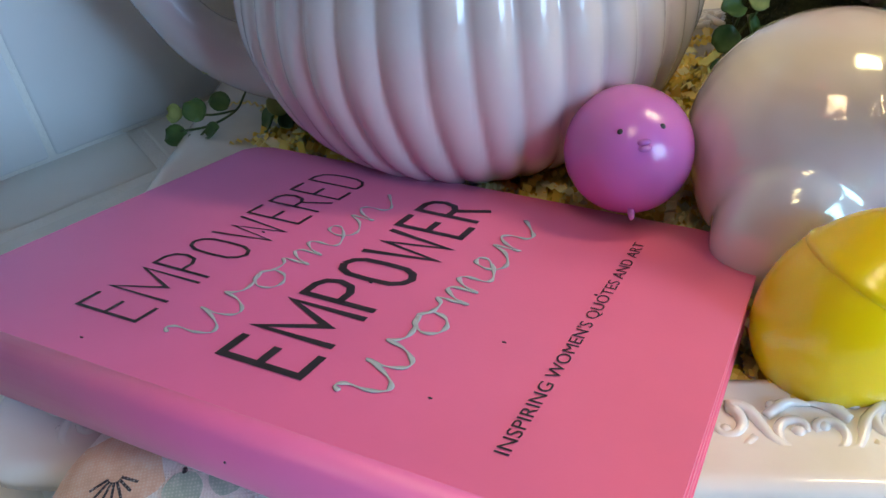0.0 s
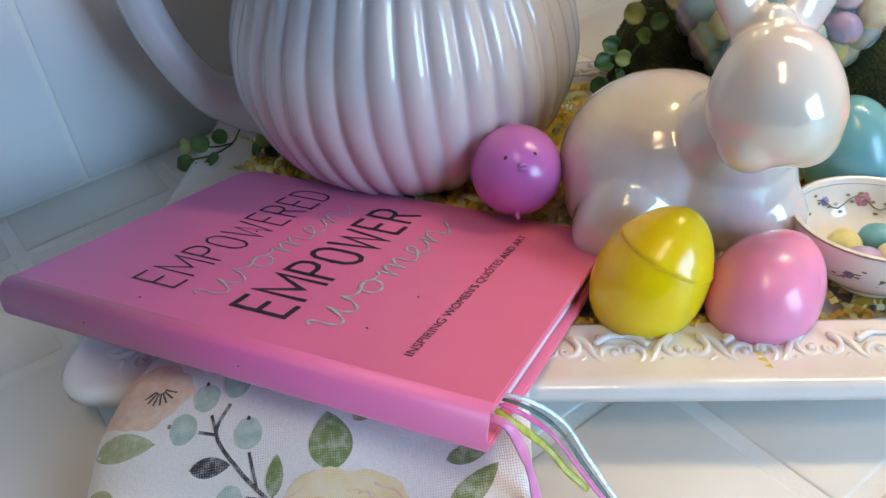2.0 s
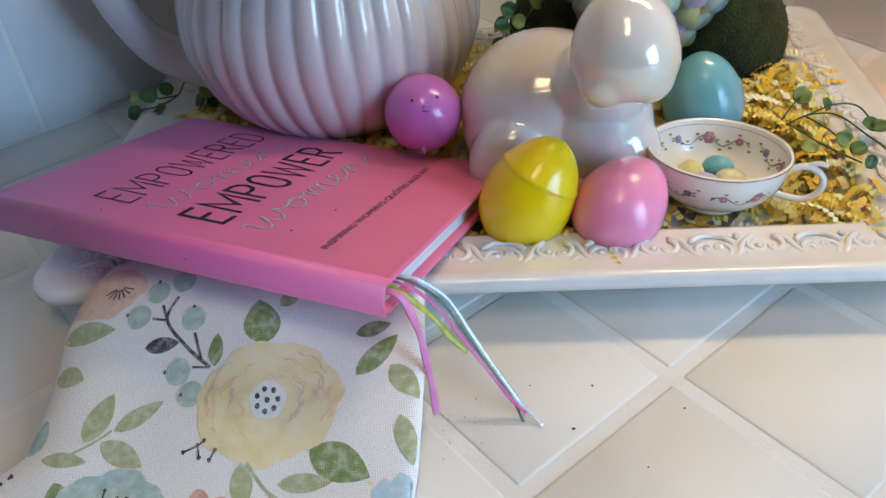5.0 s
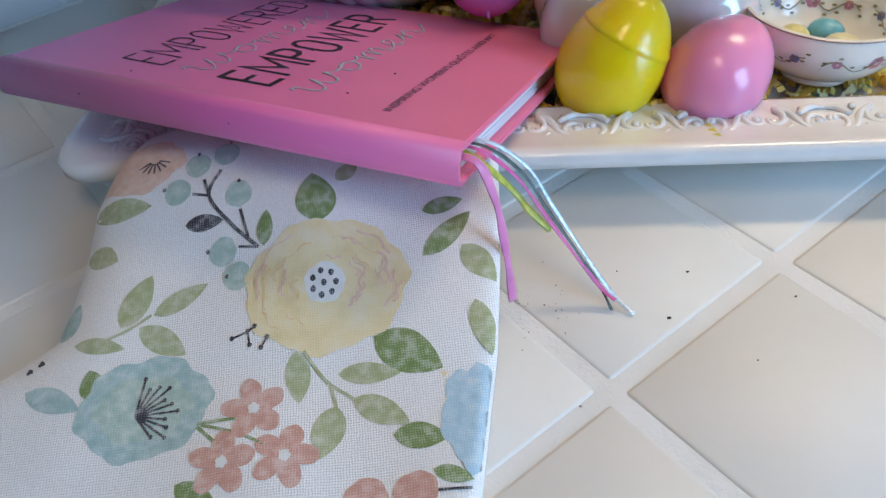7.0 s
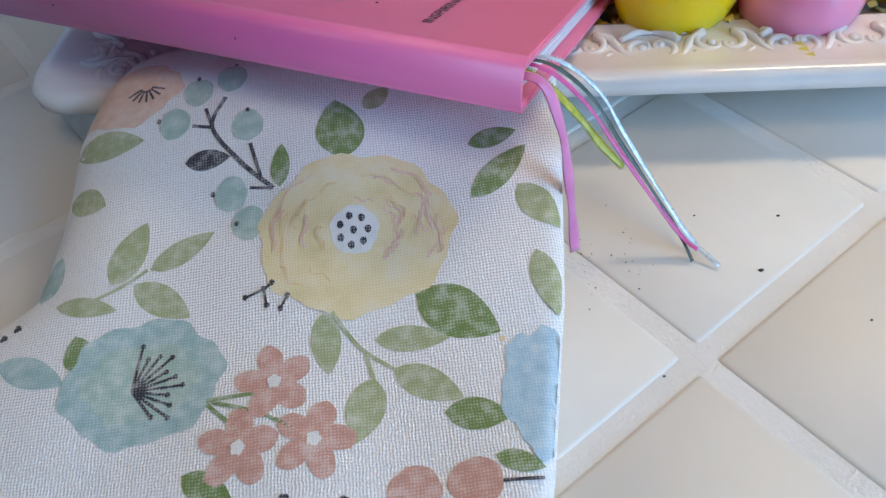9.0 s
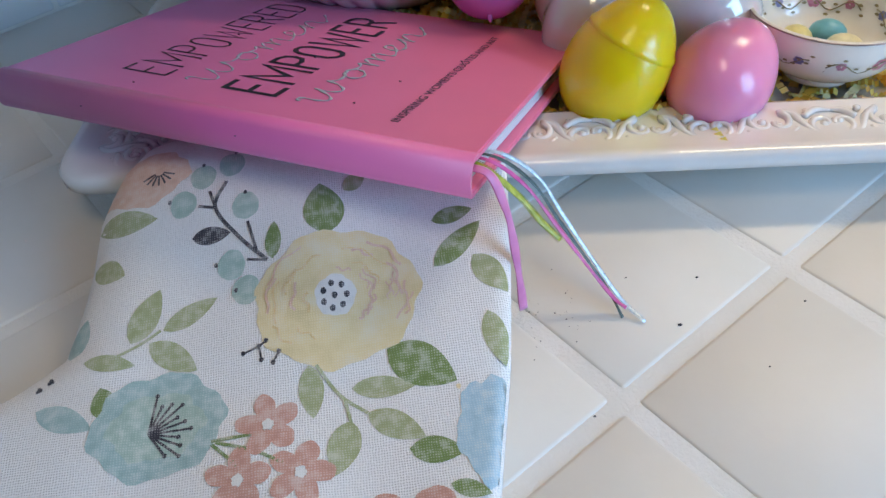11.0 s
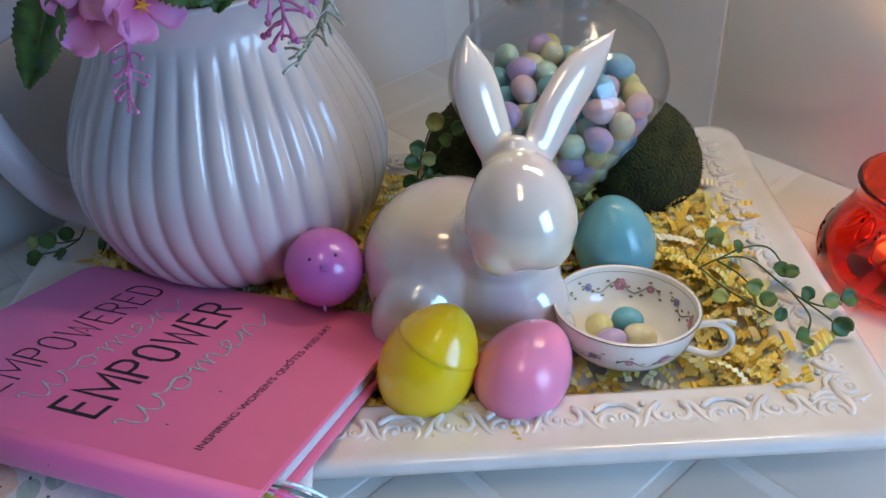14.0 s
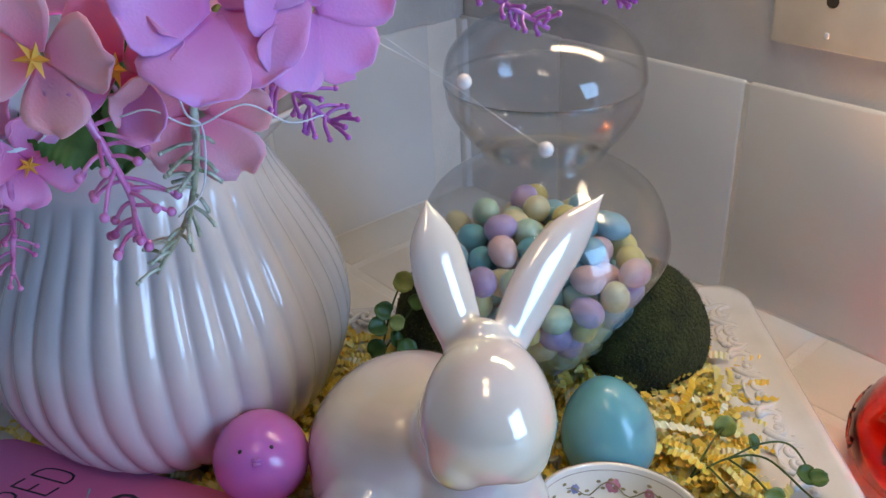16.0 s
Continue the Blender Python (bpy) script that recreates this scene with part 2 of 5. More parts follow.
def setting(name, bm, mat, label, smooth=False):
    ob = part(name, bm, mat, None, label, smooth)
    ob.matrix_world = AXES
    return tagged(ob, label, name.split("_")[0], kind="structure")


bm = bmesh.new()
box(bm, -1.5, -1.5, -0.04, 0.02, 0.02, -0.0007)
counter = setting("counter", bm, GROUT, "cream tiled worktop with sandy grout")
bm = bmesh.new()
box(bm, -3.2, 0.002, -0.95, 0.1, 0.1, 1.55)
wall_left = setting("wall_left", bm, PLASTER, "off-white painted plaster wall above tiles")
bm = bmesh.new()
for y0, y1, z0, z1 in ((-1.15, 0.0, -0.95, 1.55), (-3.2, -2.25, -0.95, 1.55), (-2.25, -1.15, -0.95, 0.06), (-2.25, -1.15, 1.0, 1.55)):
    box(bm, 0.002, y0, z0, 0.1, y1, z1)
wall_right = setting("wall_right", bm, PLASTER, "off-white textured plaster wall above tiles")
bm = bmesh.new()
box(bm, -3.3, -3.3, -0.95, -3.2, 0.1, 1.55)
wall_back = setting("wall_back", bm, ROOM, "plain painted kitchen wall")
bm = bmesh.new()
box(bm, -3.2, -3.3, -0.95, 0.1, -3.2, 1.55)
wall_side = setting("wall_side", bm, ROOM, "plain painted kitchen wall")
bm = bmesh.new()
box(bm, -3.3, -3.3, -1.05, 0.1, 0.1, -0.95)
floor = setting("floor", bm, FLOORING, "brown kitchen floor")
bm = bmesh.new()
box(bm, -3.3, -3.3, 1.55, 0.1, 0.1, 1.65)
ceiling = setting("ceiling", bm, ROOM, "plain painted ceiling")
# unseen blocks in place of wall cabinets, added to keep light off the corner
bm = bmesh.new()
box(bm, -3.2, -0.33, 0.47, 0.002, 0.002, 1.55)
soffit_left = setting("soffit_left", bm, ROOM, "unseen stand-in for wall cabinets, added to shade the worktop corner")
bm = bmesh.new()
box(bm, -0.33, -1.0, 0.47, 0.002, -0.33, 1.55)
soffit_right = setting("soffit_right", bm, ROOM, "unseen stand-in for wall cabinets, added to shade the worktop corner")

# ---- tray ----
TRAY_M = pose(0.1636, 0.3298, 0, 0, 0, -7.4)
TL, TW = 0.476, 0.296


def rounded_rect(hx, hy, r, n=8):
    pts = []
    for cx, cy, a0 in ((hx - r, hy - r, 0), (-hx + r, hy - r, 90), (-hx + r, -hy + r, 180), (hx - r, -hy + r, 270)):
        for i in range(n + 1):
            a = radians(a0 + 90 * i / n)
            pts.append((cx + r * math.cos(a), cy + r * math.sin(a)))
    return pts


def rim_drop(x, y):
    return 1 - 0.5 * max(0, min(1, (-x - 0.12) / 0.06)) * max(0, min(1, (y + 0.06) / 0.05))


def build_tray():
    tray = thing("tray", "white glazed ceramic tray with embossed scrolls along its rim", "tray", TRAY_M)
    bm = bmesh.new()
    hx, hy = TL / 2, TW / 2
    # inset from the outer edge, height, corner radius
    rows = [(0.075, 0.0012, 0.02), (0.07, 0.0012, 0.02), (0.052, 0.004, 0.024), (0.030, 0.0135, 0.020), (0.008, 0.0210, 0.018), (0.002, 0.0210, 0.018), (0.0, 0.0223, 0.018), (0.0, 0.0275, 0.018), (0.0018, 0.0295, 0.018), (0.006, 0.0298, 0.018), (0.009, 0.0285, 0.018),
            (0.034, 0.0262, 0.024), (0.038, 0.0268, 0.022), (0.041, 0.0255, 0.021), (0.048, 0.012, 0.02), (0.053, 0.0075, 0.02), (0.06, 0.0062, 0.02)]
    # rim flattened behind the book, hidden from the camera, to stay below the cover
    rings = [[bm.verts.new((x, y, z * rim_drop(x, y))) for x, y in rounded_rect(hx - i, hy - i, r)] for i, z, r in rows]
    n = len(rings[0])
    for a, b in zip(rings, rings[1:]):
        for i in range(n):
            j = (i + 1) % n
            bm.faces.new((a[i], a[j], b[j], b[i]))
    bm.faces.new(rings[0][::-1])
    bm.faces.new(rings[-1])
    part("body", bm, TRAY_GLAZE, tray)
    # one scroll: an S with two curled ends and beads
    bm = bmesh.new()

    def curl(cx, cy, a0, turn, r0):
        return [(cx + r0 * (1 - 0.82 * k / 14) * math.cos(a0 + turn * 4.4 * k / 14), cy + r0 * (1 - 0.82 * k / 14) * math.sin(a0 + turn * 4.4 * k / 14), 0.0) for k in range(15)]
    left = curl(-0.009, -0.001, -1.2, 1, 0.0068)[::-1]
    right = curl(0.011, 0.001, 1.9, 1, 0.0075)
    path = smooth_path(left[::2] + [(-0.001, -0.0055, 0), (0.003, 0.003, 0)] + right[::2], 3)
    tube(bm, path, [0.0013 + 0.0006 * math.sin(math.pi * k / (len(path) - 1)) for k in range(len(path))], 6)
    for x, y, r in ((-0.0085, 0.0008, 0.002), (0.0105, 0.001, 0.0022), (0.001, 0.0085, 0.0018), (-0.003, 0.0065, 0.0014), (0.005, -0.0075, 0.0017)):
        ellipsoid(bm, (x, y, 0), (r, r, r * 0.8), u=8, v=6)
    tube(bm, smooth_path([(-0.001, 0.003, 0), (-0.006, 0.0075, 0), (-0.012, 0.0085, 0)], 5), [0.0016, 0.0017, 0.0018, 0.0018, 0.0017, 0.0016, 0.0014, 0.0012, 0.001, 0.0007, 0.0004], 6)
    tube(bm, smooth_path([(0.003, -0.004, 0), (0.009, -0.0085, 0), (0.0155, -0.008, 0)], 5), [0.0016, 0.0017, 0.0018, 0.0018, 0.0017, 0.0016, 0.0014, 0.0012, 0.001, 0.0007, 0.0004], 6)
    me = mesh_of(bm, "scroll", TRAY_GLAZE)
    inset = 0.0225
    for side, (length, turn) in enumerate(((TL, 0), (TW, 90), (TL, 180), (TW, 270))):
        half = (TW if side % 2 == 0 else TL) / 2 - inset
        count = 16 if side % 2 == 0 else 9
        for i in range(count):
            s = (i + 0.5) / count * (length - 0.062) - (length - 0.062) / 2
            spot = pose(0, 0, 0, 0, 0, turn) @ Vector((s, -half, 0))
            if rim_drop(spot.x, spot.y) < 0.95:
                continue
            ob = new("scroll", me)
            ob.parent = tray
            flip = -1 if i % 2 else 1
            ob.matrix_local = pose(0, 0, 0, 0, 0, turn) @ pose(s, -half, 0.0268, 5.5, 0, 0) @ Matrix.Diagonal((1, flip, 1, 1))
        ob = new("scroll", me)
        ob.parent = tray
        ob.matrix_local = pose(0, 0, 0, 0, 0, turn) @ pose(length / 2 - inset - 0.004, -half + 0.004, 0.0272, 0, 0, 45)
    return tray


build_tray()

# ---- book ----
B_BL, B_BR, B_TL = Vector((-0.0994, 0.2391, 0.073)), Vector((0.0903, 0.1423, 0.0732)), Vector((-0.0271, 0.3807, 0.0255))
BX = (B_TL - B_BL).normalized()
BZ = BX.cross((B_BL - B_BR).normalized()).normalized()
BY = BZ.cross(BX)
BOOK_M = Matrix((BX, BY, BZ)).transposed().to_4x4()
BOOK_M.translation = B_BL
BW, BH, BT = 0.166, 0.213, 0.0160  # origin: top of the spine at the head; x to the fore edge, -y to the tail


def build_book():
    book = thing("book", "pink hardcover book with black and silver lettering on the tray", "book", BOOK_M)

    def board(z0, z1):
        bm = bmesh.new()
        out = []
        r = 0.009
        out.append((0.0, 0.0))
        out.append((0.0, -BH))
        for a in range(0, 91, 15):
            out.append((BW - r + r * math.sin(radians(a)), -BH + r - r * math.cos(radians(a))))
        for a in range(0, 91, 15):
            out.append((BW - r + r * math.cos(radians(a)), -r + r * math.sin(radians(a))))
        lo = [bm.verts.new((x, y, z0)) for x, y in out]
        hi = [bm.verts.new((x, y, z1)) for x, y in out]
        bm.faces.new(lo[::-1])
        top = bm.faces.new(hi)
        for i in range(len(out)):
            j = (i + 1) % len(out)
            bm.faces.new((lo[i], lo[j], hi[j], hi[i]))
        bmesh.ops.bevel(bm, geom=list(top.edges), offset=0.0007, segments=2, affect="EDGES")
        return bm
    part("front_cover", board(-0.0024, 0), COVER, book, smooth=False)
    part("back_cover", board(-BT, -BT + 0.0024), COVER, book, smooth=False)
    # rounded spine, a bent board
    bm = bmesh.new()
    prof = [(0.004, 0.0003), (0.0012, 0.0003), (-0.0012, -0.0006), (-0.0026, -0.0024), (-0.0034, -0.006), (-0.0036, -BT / 2), (-0.0034, -BT + 0.006), (-0.0026, -BT + 0.0024), (-0.0012, -BT + 0.0006), (0.0012, -BT - 0.0003), (0.004, -BT - 0.0003)]
    inner = [(max(x, -0.003) + 0.0022, z * 0.86 - 0.0012) for x, z in prof]
    loop = prof + inner[::-1]
    a = [bm.verts.new((x, 0, z)) for x, z in loop]
    b = [bm.verts.new((x, -BH, z)) for x, z in loop]
    for i in range(len(loop)):
        j = (i + 1) % len(loop)
        bm.faces.new((a[i], a[j], b[j], b[i]))
    bm.faces.new(a[::-1])
    bm.faces.new(b)
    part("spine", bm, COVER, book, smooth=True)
    # page block: many thin layers
    layers = 9
    t = (BT - 0.0052) / layers
    rng = random.Random(4)
    for k in range(layers):
        z = -BT + 0.0026 + k * t
        dx, dy = rng.uniform(0.0, 0.0012), rng.uniform(0.0, 0.001)
        bm = bmesh.new()
        box(bm, 0.003, -BH + 0.004 + dy, z + 0.00006, BW - 0.005 - dx, -0.004, z + t - 0.00006)
        part("page_section", bm, PAGES, book, smooth=False)
    return book


book = build_book()


def lettering(body, name, origin, length, height, thick, mat, parent):
    """Words in the built-in font, scaled to a length and a cap height, standing on origin (x, y) of the cover."""
    cu = bpy.data.curves.new(name, "FONT")
    cu.body = body
    cu.offset = thick
    tmp = bpy.data.objects.new(name, cu)
    scene.collection.objects.link(tmp)
    bpy.context.view_layer.update()
    me = bpy.data.meshes.new_from_object(tmp.evaluated_get(bpy.context.evaluated_depsgraph_get()))
    bpy.data.objects.remove(tmp)
    xs = [v.co.x for v in me.vertices]
    ys = [v.co.y for v in me.vertices]
    sx, sy = length / (max(xs) - min(xs)), height / (max(ys) - min(ys))
    for v in me.vertices:
        v.co = ((v.co.x - min(xs)) * sx + origin[0], (v.co.y - min(ys)) * sy + origin[1], 0.00025)
    # every letter is a piece of its own
    line = new(name)
    line.empty_display_size = 0.01
    line.parent = parent
    near = {}
    for e in me.edges:
        a, b = e.vertices
        near.setdefault(a, []).append(b)
        near.setdefault(b, []).append(a)
    island, count = {}, 0
    for v in range(len(me.vertices)):
        if v not in island:
            todo = [v]
            while todo:
                w = todo.pop()
                if w not in island:
                    island[w] = count
                    todo += near.get(w, [])
            count += 1
    for k in range(count):
        ids = [v for v in range(len(me.vertices)) if island[v] == k]
        at = {v: i for i, v in enumerate(ids)}
        piece = bpy.data.meshes.new("letter")
        piece.from_pydata([me.vertices[v].co[:] for v in ids], [], [[at[v] for v in f.vertices] for f in me.polygons if island[f.vertices[0]] == k])
        piece.materials.append(mat)
        new("letter", piece).parent = line
    return line


# capitals of one even stroke: width, then strokes on a unit cap height
STROKES = {
    "E": (0.50, [[(0.50, 1), (0, 1), (0, 0), (0.50, 0)], [(0, 0.52), (0.42, 0.52)]]),
    "M": (0.80, [[(0, 0), (0, 1), (0.40, 0.30), (0.80, 1), (0.80, 0)]]),
    "P": (0.54, [[(0, 0), (0, 1), (0.30, 1), (0.47, 0.93), (0.54, 0.76), (0.47, 0.58), (0.30, 0.50), (0, 0.50)]]),
    "O": (0.58, [[(0.29, 1), (0.12, 0.94), (0.02, 0.80), (0, 0.5), (0.02, 0.20), (0.12, 0.06), (0.29, 0), (0.46, 0.06), (0.56, 0.20), (0.58, 0.5), (0.56, 0.80), (0.46, 0.94), (0.29, 1)]]),
    "W": (0.92, [[(0, 1), (0.22, 0), (0.46, 0.86), (0.70, 0), (0.92, 1)]]),
    "R": (0.56, [[(0, 0), (0, 1), (0.30, 1), (0.47, 0.93), (0.54, 0.76), (0.47, 0.58), (0.30, 0.50), (0, 0.50)], [(0.26, 0.50), (0.56, 0)]]),
    "D": (0.58, [[(0, 0), (0, 1), (0.26, 1), (0.46, 0.92), (0.56, 0.74), (0.58, 0.5), (0.56, 0.26), (0.46, 0.08), (0.26, 0), (0, 0)]]),
}


def stroke_word(word, origin, length, height, weight, parent):
    """A word of printed capitals, its letters flat bands with mitred turns."""
    line = new("title_line")
    line.empty_display_size = 0.01
    line.parent = parent
    gap = 0.25
    total = sum(STROKES[c][0] for c in word) + gap * (len(word) - 1)
    k, at = length / total, origin[0]
    for c in word:
        wide, strokes = STROKES[c]
        bm = bmesh.new()
        for n, pts in enumerate(strokes):
            q = [Vector((at + x * k, origin[1] + weight + y * (height - 2 * weight), 0.00025 + 0.00004 * n)) for x, y in pts]
            left, right = [], []
            for a in range(len(q)):
                d0 = (q[a] - q[a - 1]).normalized() if a else (q[1] - q[0]).normalized()
                d1 = (q[a + 1] - q[a]).normalized() if a + 1 < len(q) else d0
                d = (d0 + d1).normalized()
                side = Vector((-d.y, d.x, 0)) * weight / max(0.45, math.sqrt(max(0.0, (1 + d0.dot(d1)) / 2)))
                left.append(bm.verts.new(q[a] + side))
                right.append(bm.verts.new(q[a] - side))
            for a in range(len(q) - 1):
                bm.faces.new((left[a], right[a], right[a + 1], left[a + 1]))
        part("letter", bm, BLACK, line, smooth=False)
        at += (wide + gap) * k
    return line


stroke_word("EMPOWERED", TXT1[0:2], TXT1[2], TXT1[3], 0.00062, book)
stroke_word("EMPOWER", TXT2[0:2], TXT2[2], TXT2[3], 0.00125, book)
lettering("INSPIRING WOMEN'S QUOTES AND ART", "subtitle", TXT3[0:2], TXT3[2], TXT3[3], 0.0, BLACK, book)

WOMEN = [(0.0, 0.80), (0.012, 0.95), (0.03, 0.80), (0.035, 0.35), (0.055, 0.02), (0.085, 0.10), (0.115, 0.55), (0.125, 0.90), (0.125, 0.45), (0.145, 0.08), (0.175, 0.08), (0.205, 0.45), (0.215, 0.90), (0.225, 0.72), (0.255, 0.58),
         (0.31, 0.66), (0.345, 0.80), (0.31, 0.72), (0.285, 0.42), (0.30, 0.12), (0.335, 0.05), (0.37, 0.25), (0.375, 0.60), (0.345, 0.80), (0.375, 0.62), (0.42, 0.60),
         (0.445, 0.78), (0.45, 0.40), (0.452, 0.06), (0.465, 0.45), (0.495, 0.76), (0.515, 0.62), (0.517, 0.08), (0.53, 0.45), (0.56, 0.76), (0.58, 0.62), (0.583, 0.18), (0.605, 0.05),
         (0.66, 0.25), (0.70, 0.55), (0.695, 0.78), (0.665, 0.74), (0.65, 0.40), (0.67, 0.10), (0.71, 0.06), (0.765, 0.35),
         (0.79, 0.76), (0.795, 0.40), (0.797, 0.06), (0.815, 0.48), (0.85, 0.78), (0.875, 0.62), (0.88, 0.20), (0.905, 0.06), (0.94, 0.22), (1.0, 0.62)]


def script_word(origin, length, height, width, parent):
    bm = bmesh.new()
    pts = smooth_path([(x * length + origin[0] + 0.12 * height * y, y * height + origin[1], 0.0003) for x, y in WOMEN], 5)
    tube(bm, pts, [width * (0.75 + 0.35 * math.sin(0.9 * k)) for k in range(len(pts))], 6, 0.12)
    ob = part("script_word", bm, SILVER, parent, "silver handwritten lettering of women")
    return ob


script_word(SCR1[0:2], SCR1[2], SCR1[3], 0.00060, book)
script_word(SCR2[0:2], SCR2[2], SCR2[3], 0.0008, book)

# specks of dust on the cover and the spine
bm = bmesh.new()
for x, y in ((0.030, -0.152), (0.062, -0.158), (0.075, -0.110), (0.100, -0.172), (0.012, -0.060), (0.120, -0.120), (0.090, -0.060)):
    bmesh.ops.create_icosphere(bm, subdivisions=1, radius=1.0, matrix=BOOK_M @ Matrix.Translation((x, y, 0.0001)) @ Matrix.Diagonal((0.0004, 0.0007, 0.0003, 1)))
for y in (-0.045, -0.118):
    bmesh.ops.create_icosphere(bm, subdivisions=1, radius=0.0004, matrix=BOOK_M @ Matrix.Translation((-0.0035, y, -0.0075)))
tagged(part("dust", bm, BLACK), "tiny dark dust specks on the pink book", "dust", kind="stuff")

# ---- towel ----
TRAY_IN = TRAY_M.inverted()


def clamp(v, a, b):
    return max(a, min(b, v))


def interp(v, rows):
    return float(np.interp(v, [r[0] for r in rows], [r[1] for r in rows]))


def towel_left(y):
    return interp(y, [(-0.06, -0.17), (0.08, -0.150), (0.105, -0.112), (0.115, -0.092), (0.128, -0.073), (0.156, -0.068), (0.187, -0.064), (0.215, -0.054), (0.24, -0.045)])


def towel_right(y):
    return interp(y, [(-0.06, 0.052), (0.047, 0.083), (0.10, 0.0955), (0.148, 0.1035), (0.19, 0.108), (0.24, 0.11)])


def towel_height(x, y):
    d = -(TRAY_IN @ Vector((x, y, 0))).y - TW / 2  # metres in front of the tray's edge
    if d < 0:
        h = 0.0425 - 0.05 * min(-d, 0.03) - 0.27 * max(0, -d - 0.02)
    else:
        h = interp(d, [(0, 0.0425), (0.02, 0.0375), (0.055, 0.0255), (0.10, 0.0138), (0.15, 0.0075), (0.2, 0.006)])
    s = x - towel_left(y)
    h -= 0.012 * math.exp(-max(s, 0) / 0.02) * clamp(h / 0.03, 0.2, 1)
    h += 0.0012 * math.sin(60 * x + 25 * y) * math.sin(34 * y - 20 * x) + 0.0016 * (noise.noise((x * 30, y * 22, 0.3)))
    return max(h, 0.0035)


def build_towel():
    towel = thing("tea_towel", "white cotton tea towel with pastel flower print draped over tray", "towel")
    bm = bmesh.new()
    nu, nv = 56, 90
    top, low = [], []
    for j in range(nv + 1):
        y = -0.06 + 0.285 * j / nv
        xl, xr = towel_left(y), towel_right(y)
        rt, rl = [], []
        for i in range(nu + 1):
            s = i / nu
            x = xl + (xr - xl) * s
            e = min(i, nu - i) / 2.0
            drop = 0.0022 * (1 - min(1, e)) ** 2
            h = towel_height(x, y)
            rt.append(bm.verts.new((x, y, h - drop)))
            rl.append(bm.verts.new((x, y, max(0.0006, h - 0.0065))))
        top.append(rt)
        low.append(rl)
    for j in range(nv):
        for i in range(nu):
            bm.faces.new((top[j][i], top[j][i + 1], top[j + 1][i + 1], top[j + 1][i]))
            bm.faces.new((low[j][i], low[j + 1][i], low[j + 1][i + 1], low[j][i + 1]))
        bm.faces.new((top[j][0], top[j + 1][0], low[j + 1][0], low[j][0]))
        bm.faces.new((top[j][nu], low[j][nu], low[j + 1][nu], top[j + 1][nu]))
    for i in range(nu):
        bm.faces.new((top[0][i], low[0][i], low[0][i + 1], top[0][i + 1]))
        bm.faces.new((top[nv][i], top[nv][i + 1], low[nv][i + 1], low[nv][i]))
    part("cloth", bm, CLOTH, towel)
    return towel


towel = build_towel()

# ---- pitcher ----
PITCHER = Vector((0.071, 0.405, 0.0))


def build_pitcher():
    pitcher = thing("pitcher", "white ribbed ceramic pitcher holding artificial flowers, standing in the tray", "pitcher", Matrix.Translation(PITCHER))
    prof = smooth_path([(0.044, 0.0075), (0.049, 0.012), (0.064, 0.021), (0.0815, 0.039), (0.0910, 0.060), (0.0945, 0.080), (0.0910, 0.105), (0.0805, 0.130), (0.0680, 0.153), (0.0615, 0.168), (0.0605, 0.176), (0.064, 0.186), (0.0685, 0.192)], 4)
    prof = [(0.001, 0.0065), (0.036, 0.0065)] + [tuple(q) for q in prof]
    inner = [(r - 0.004, z) for r, z in prof[:3:-1]]
    prof = prof + [(prof[-1][0] - 0.002, prof[-1][1] + 0.0015)] + inner[:-2] + [(0.03, 0.02), (0.001, 0.02)]
    n_out = len(prof)

    def ribs(a, r, z):
        w = clamp((z - 0.012) / 0.02, 0, 1) * clamp((0.172 - z) / 0.02, 0, 1)
        k = 38
        lobe = abs(math.sin(k * (a + 0.12 * math.sin(z * 16)) / 2))
        spout = 0.018 * clamp((z - 0.171) / 0.02, 0, 1) * math.exp(-((a - 0.0) / 0.45) ** 2) if a < math.pi else 0.018 * clamp((z - 0.171) / 0.02, 0, 1) * math.exp(-((a - 2 * math.pi) / 0.45) ** 2)
        return r + w * 0.0030 * (lobe ** 0.70 - 0.62) + spout
    bm = bmesh.new()
    lathe(bm, prof, 380, ribs)
    part("body", bm, CERAMIC, pitcher)
    bm = bmesh.new()
    pts = smooth_path([(-0.084, 0.004, 0.050), (-0.100, 0.004, 0.053), (-0.118, 0.003, 0.067), (-0.132, 0.002, 0.096), (-0.138, 0.001, 0.130), (-0.132, 0, 0.152), (-0.117, 0, 0.172), (-0.091, 0, 0.180), (-0.058, 0, 0.174)], 6)
    rad = [interp(k / (len(pts) - 1), [(0, 0.0195), (0.12, 0.0150), (0.3, 0.0115), (0.7, 0.0105), (1, 0.014)]) for k in range(len(pts))]
    tube(bm, pts, rad, 16, 0.9, (0, 1, 0))
    part("handle", bm, CERAMIC, pitcher)
    return pitcher


build_pitcher()


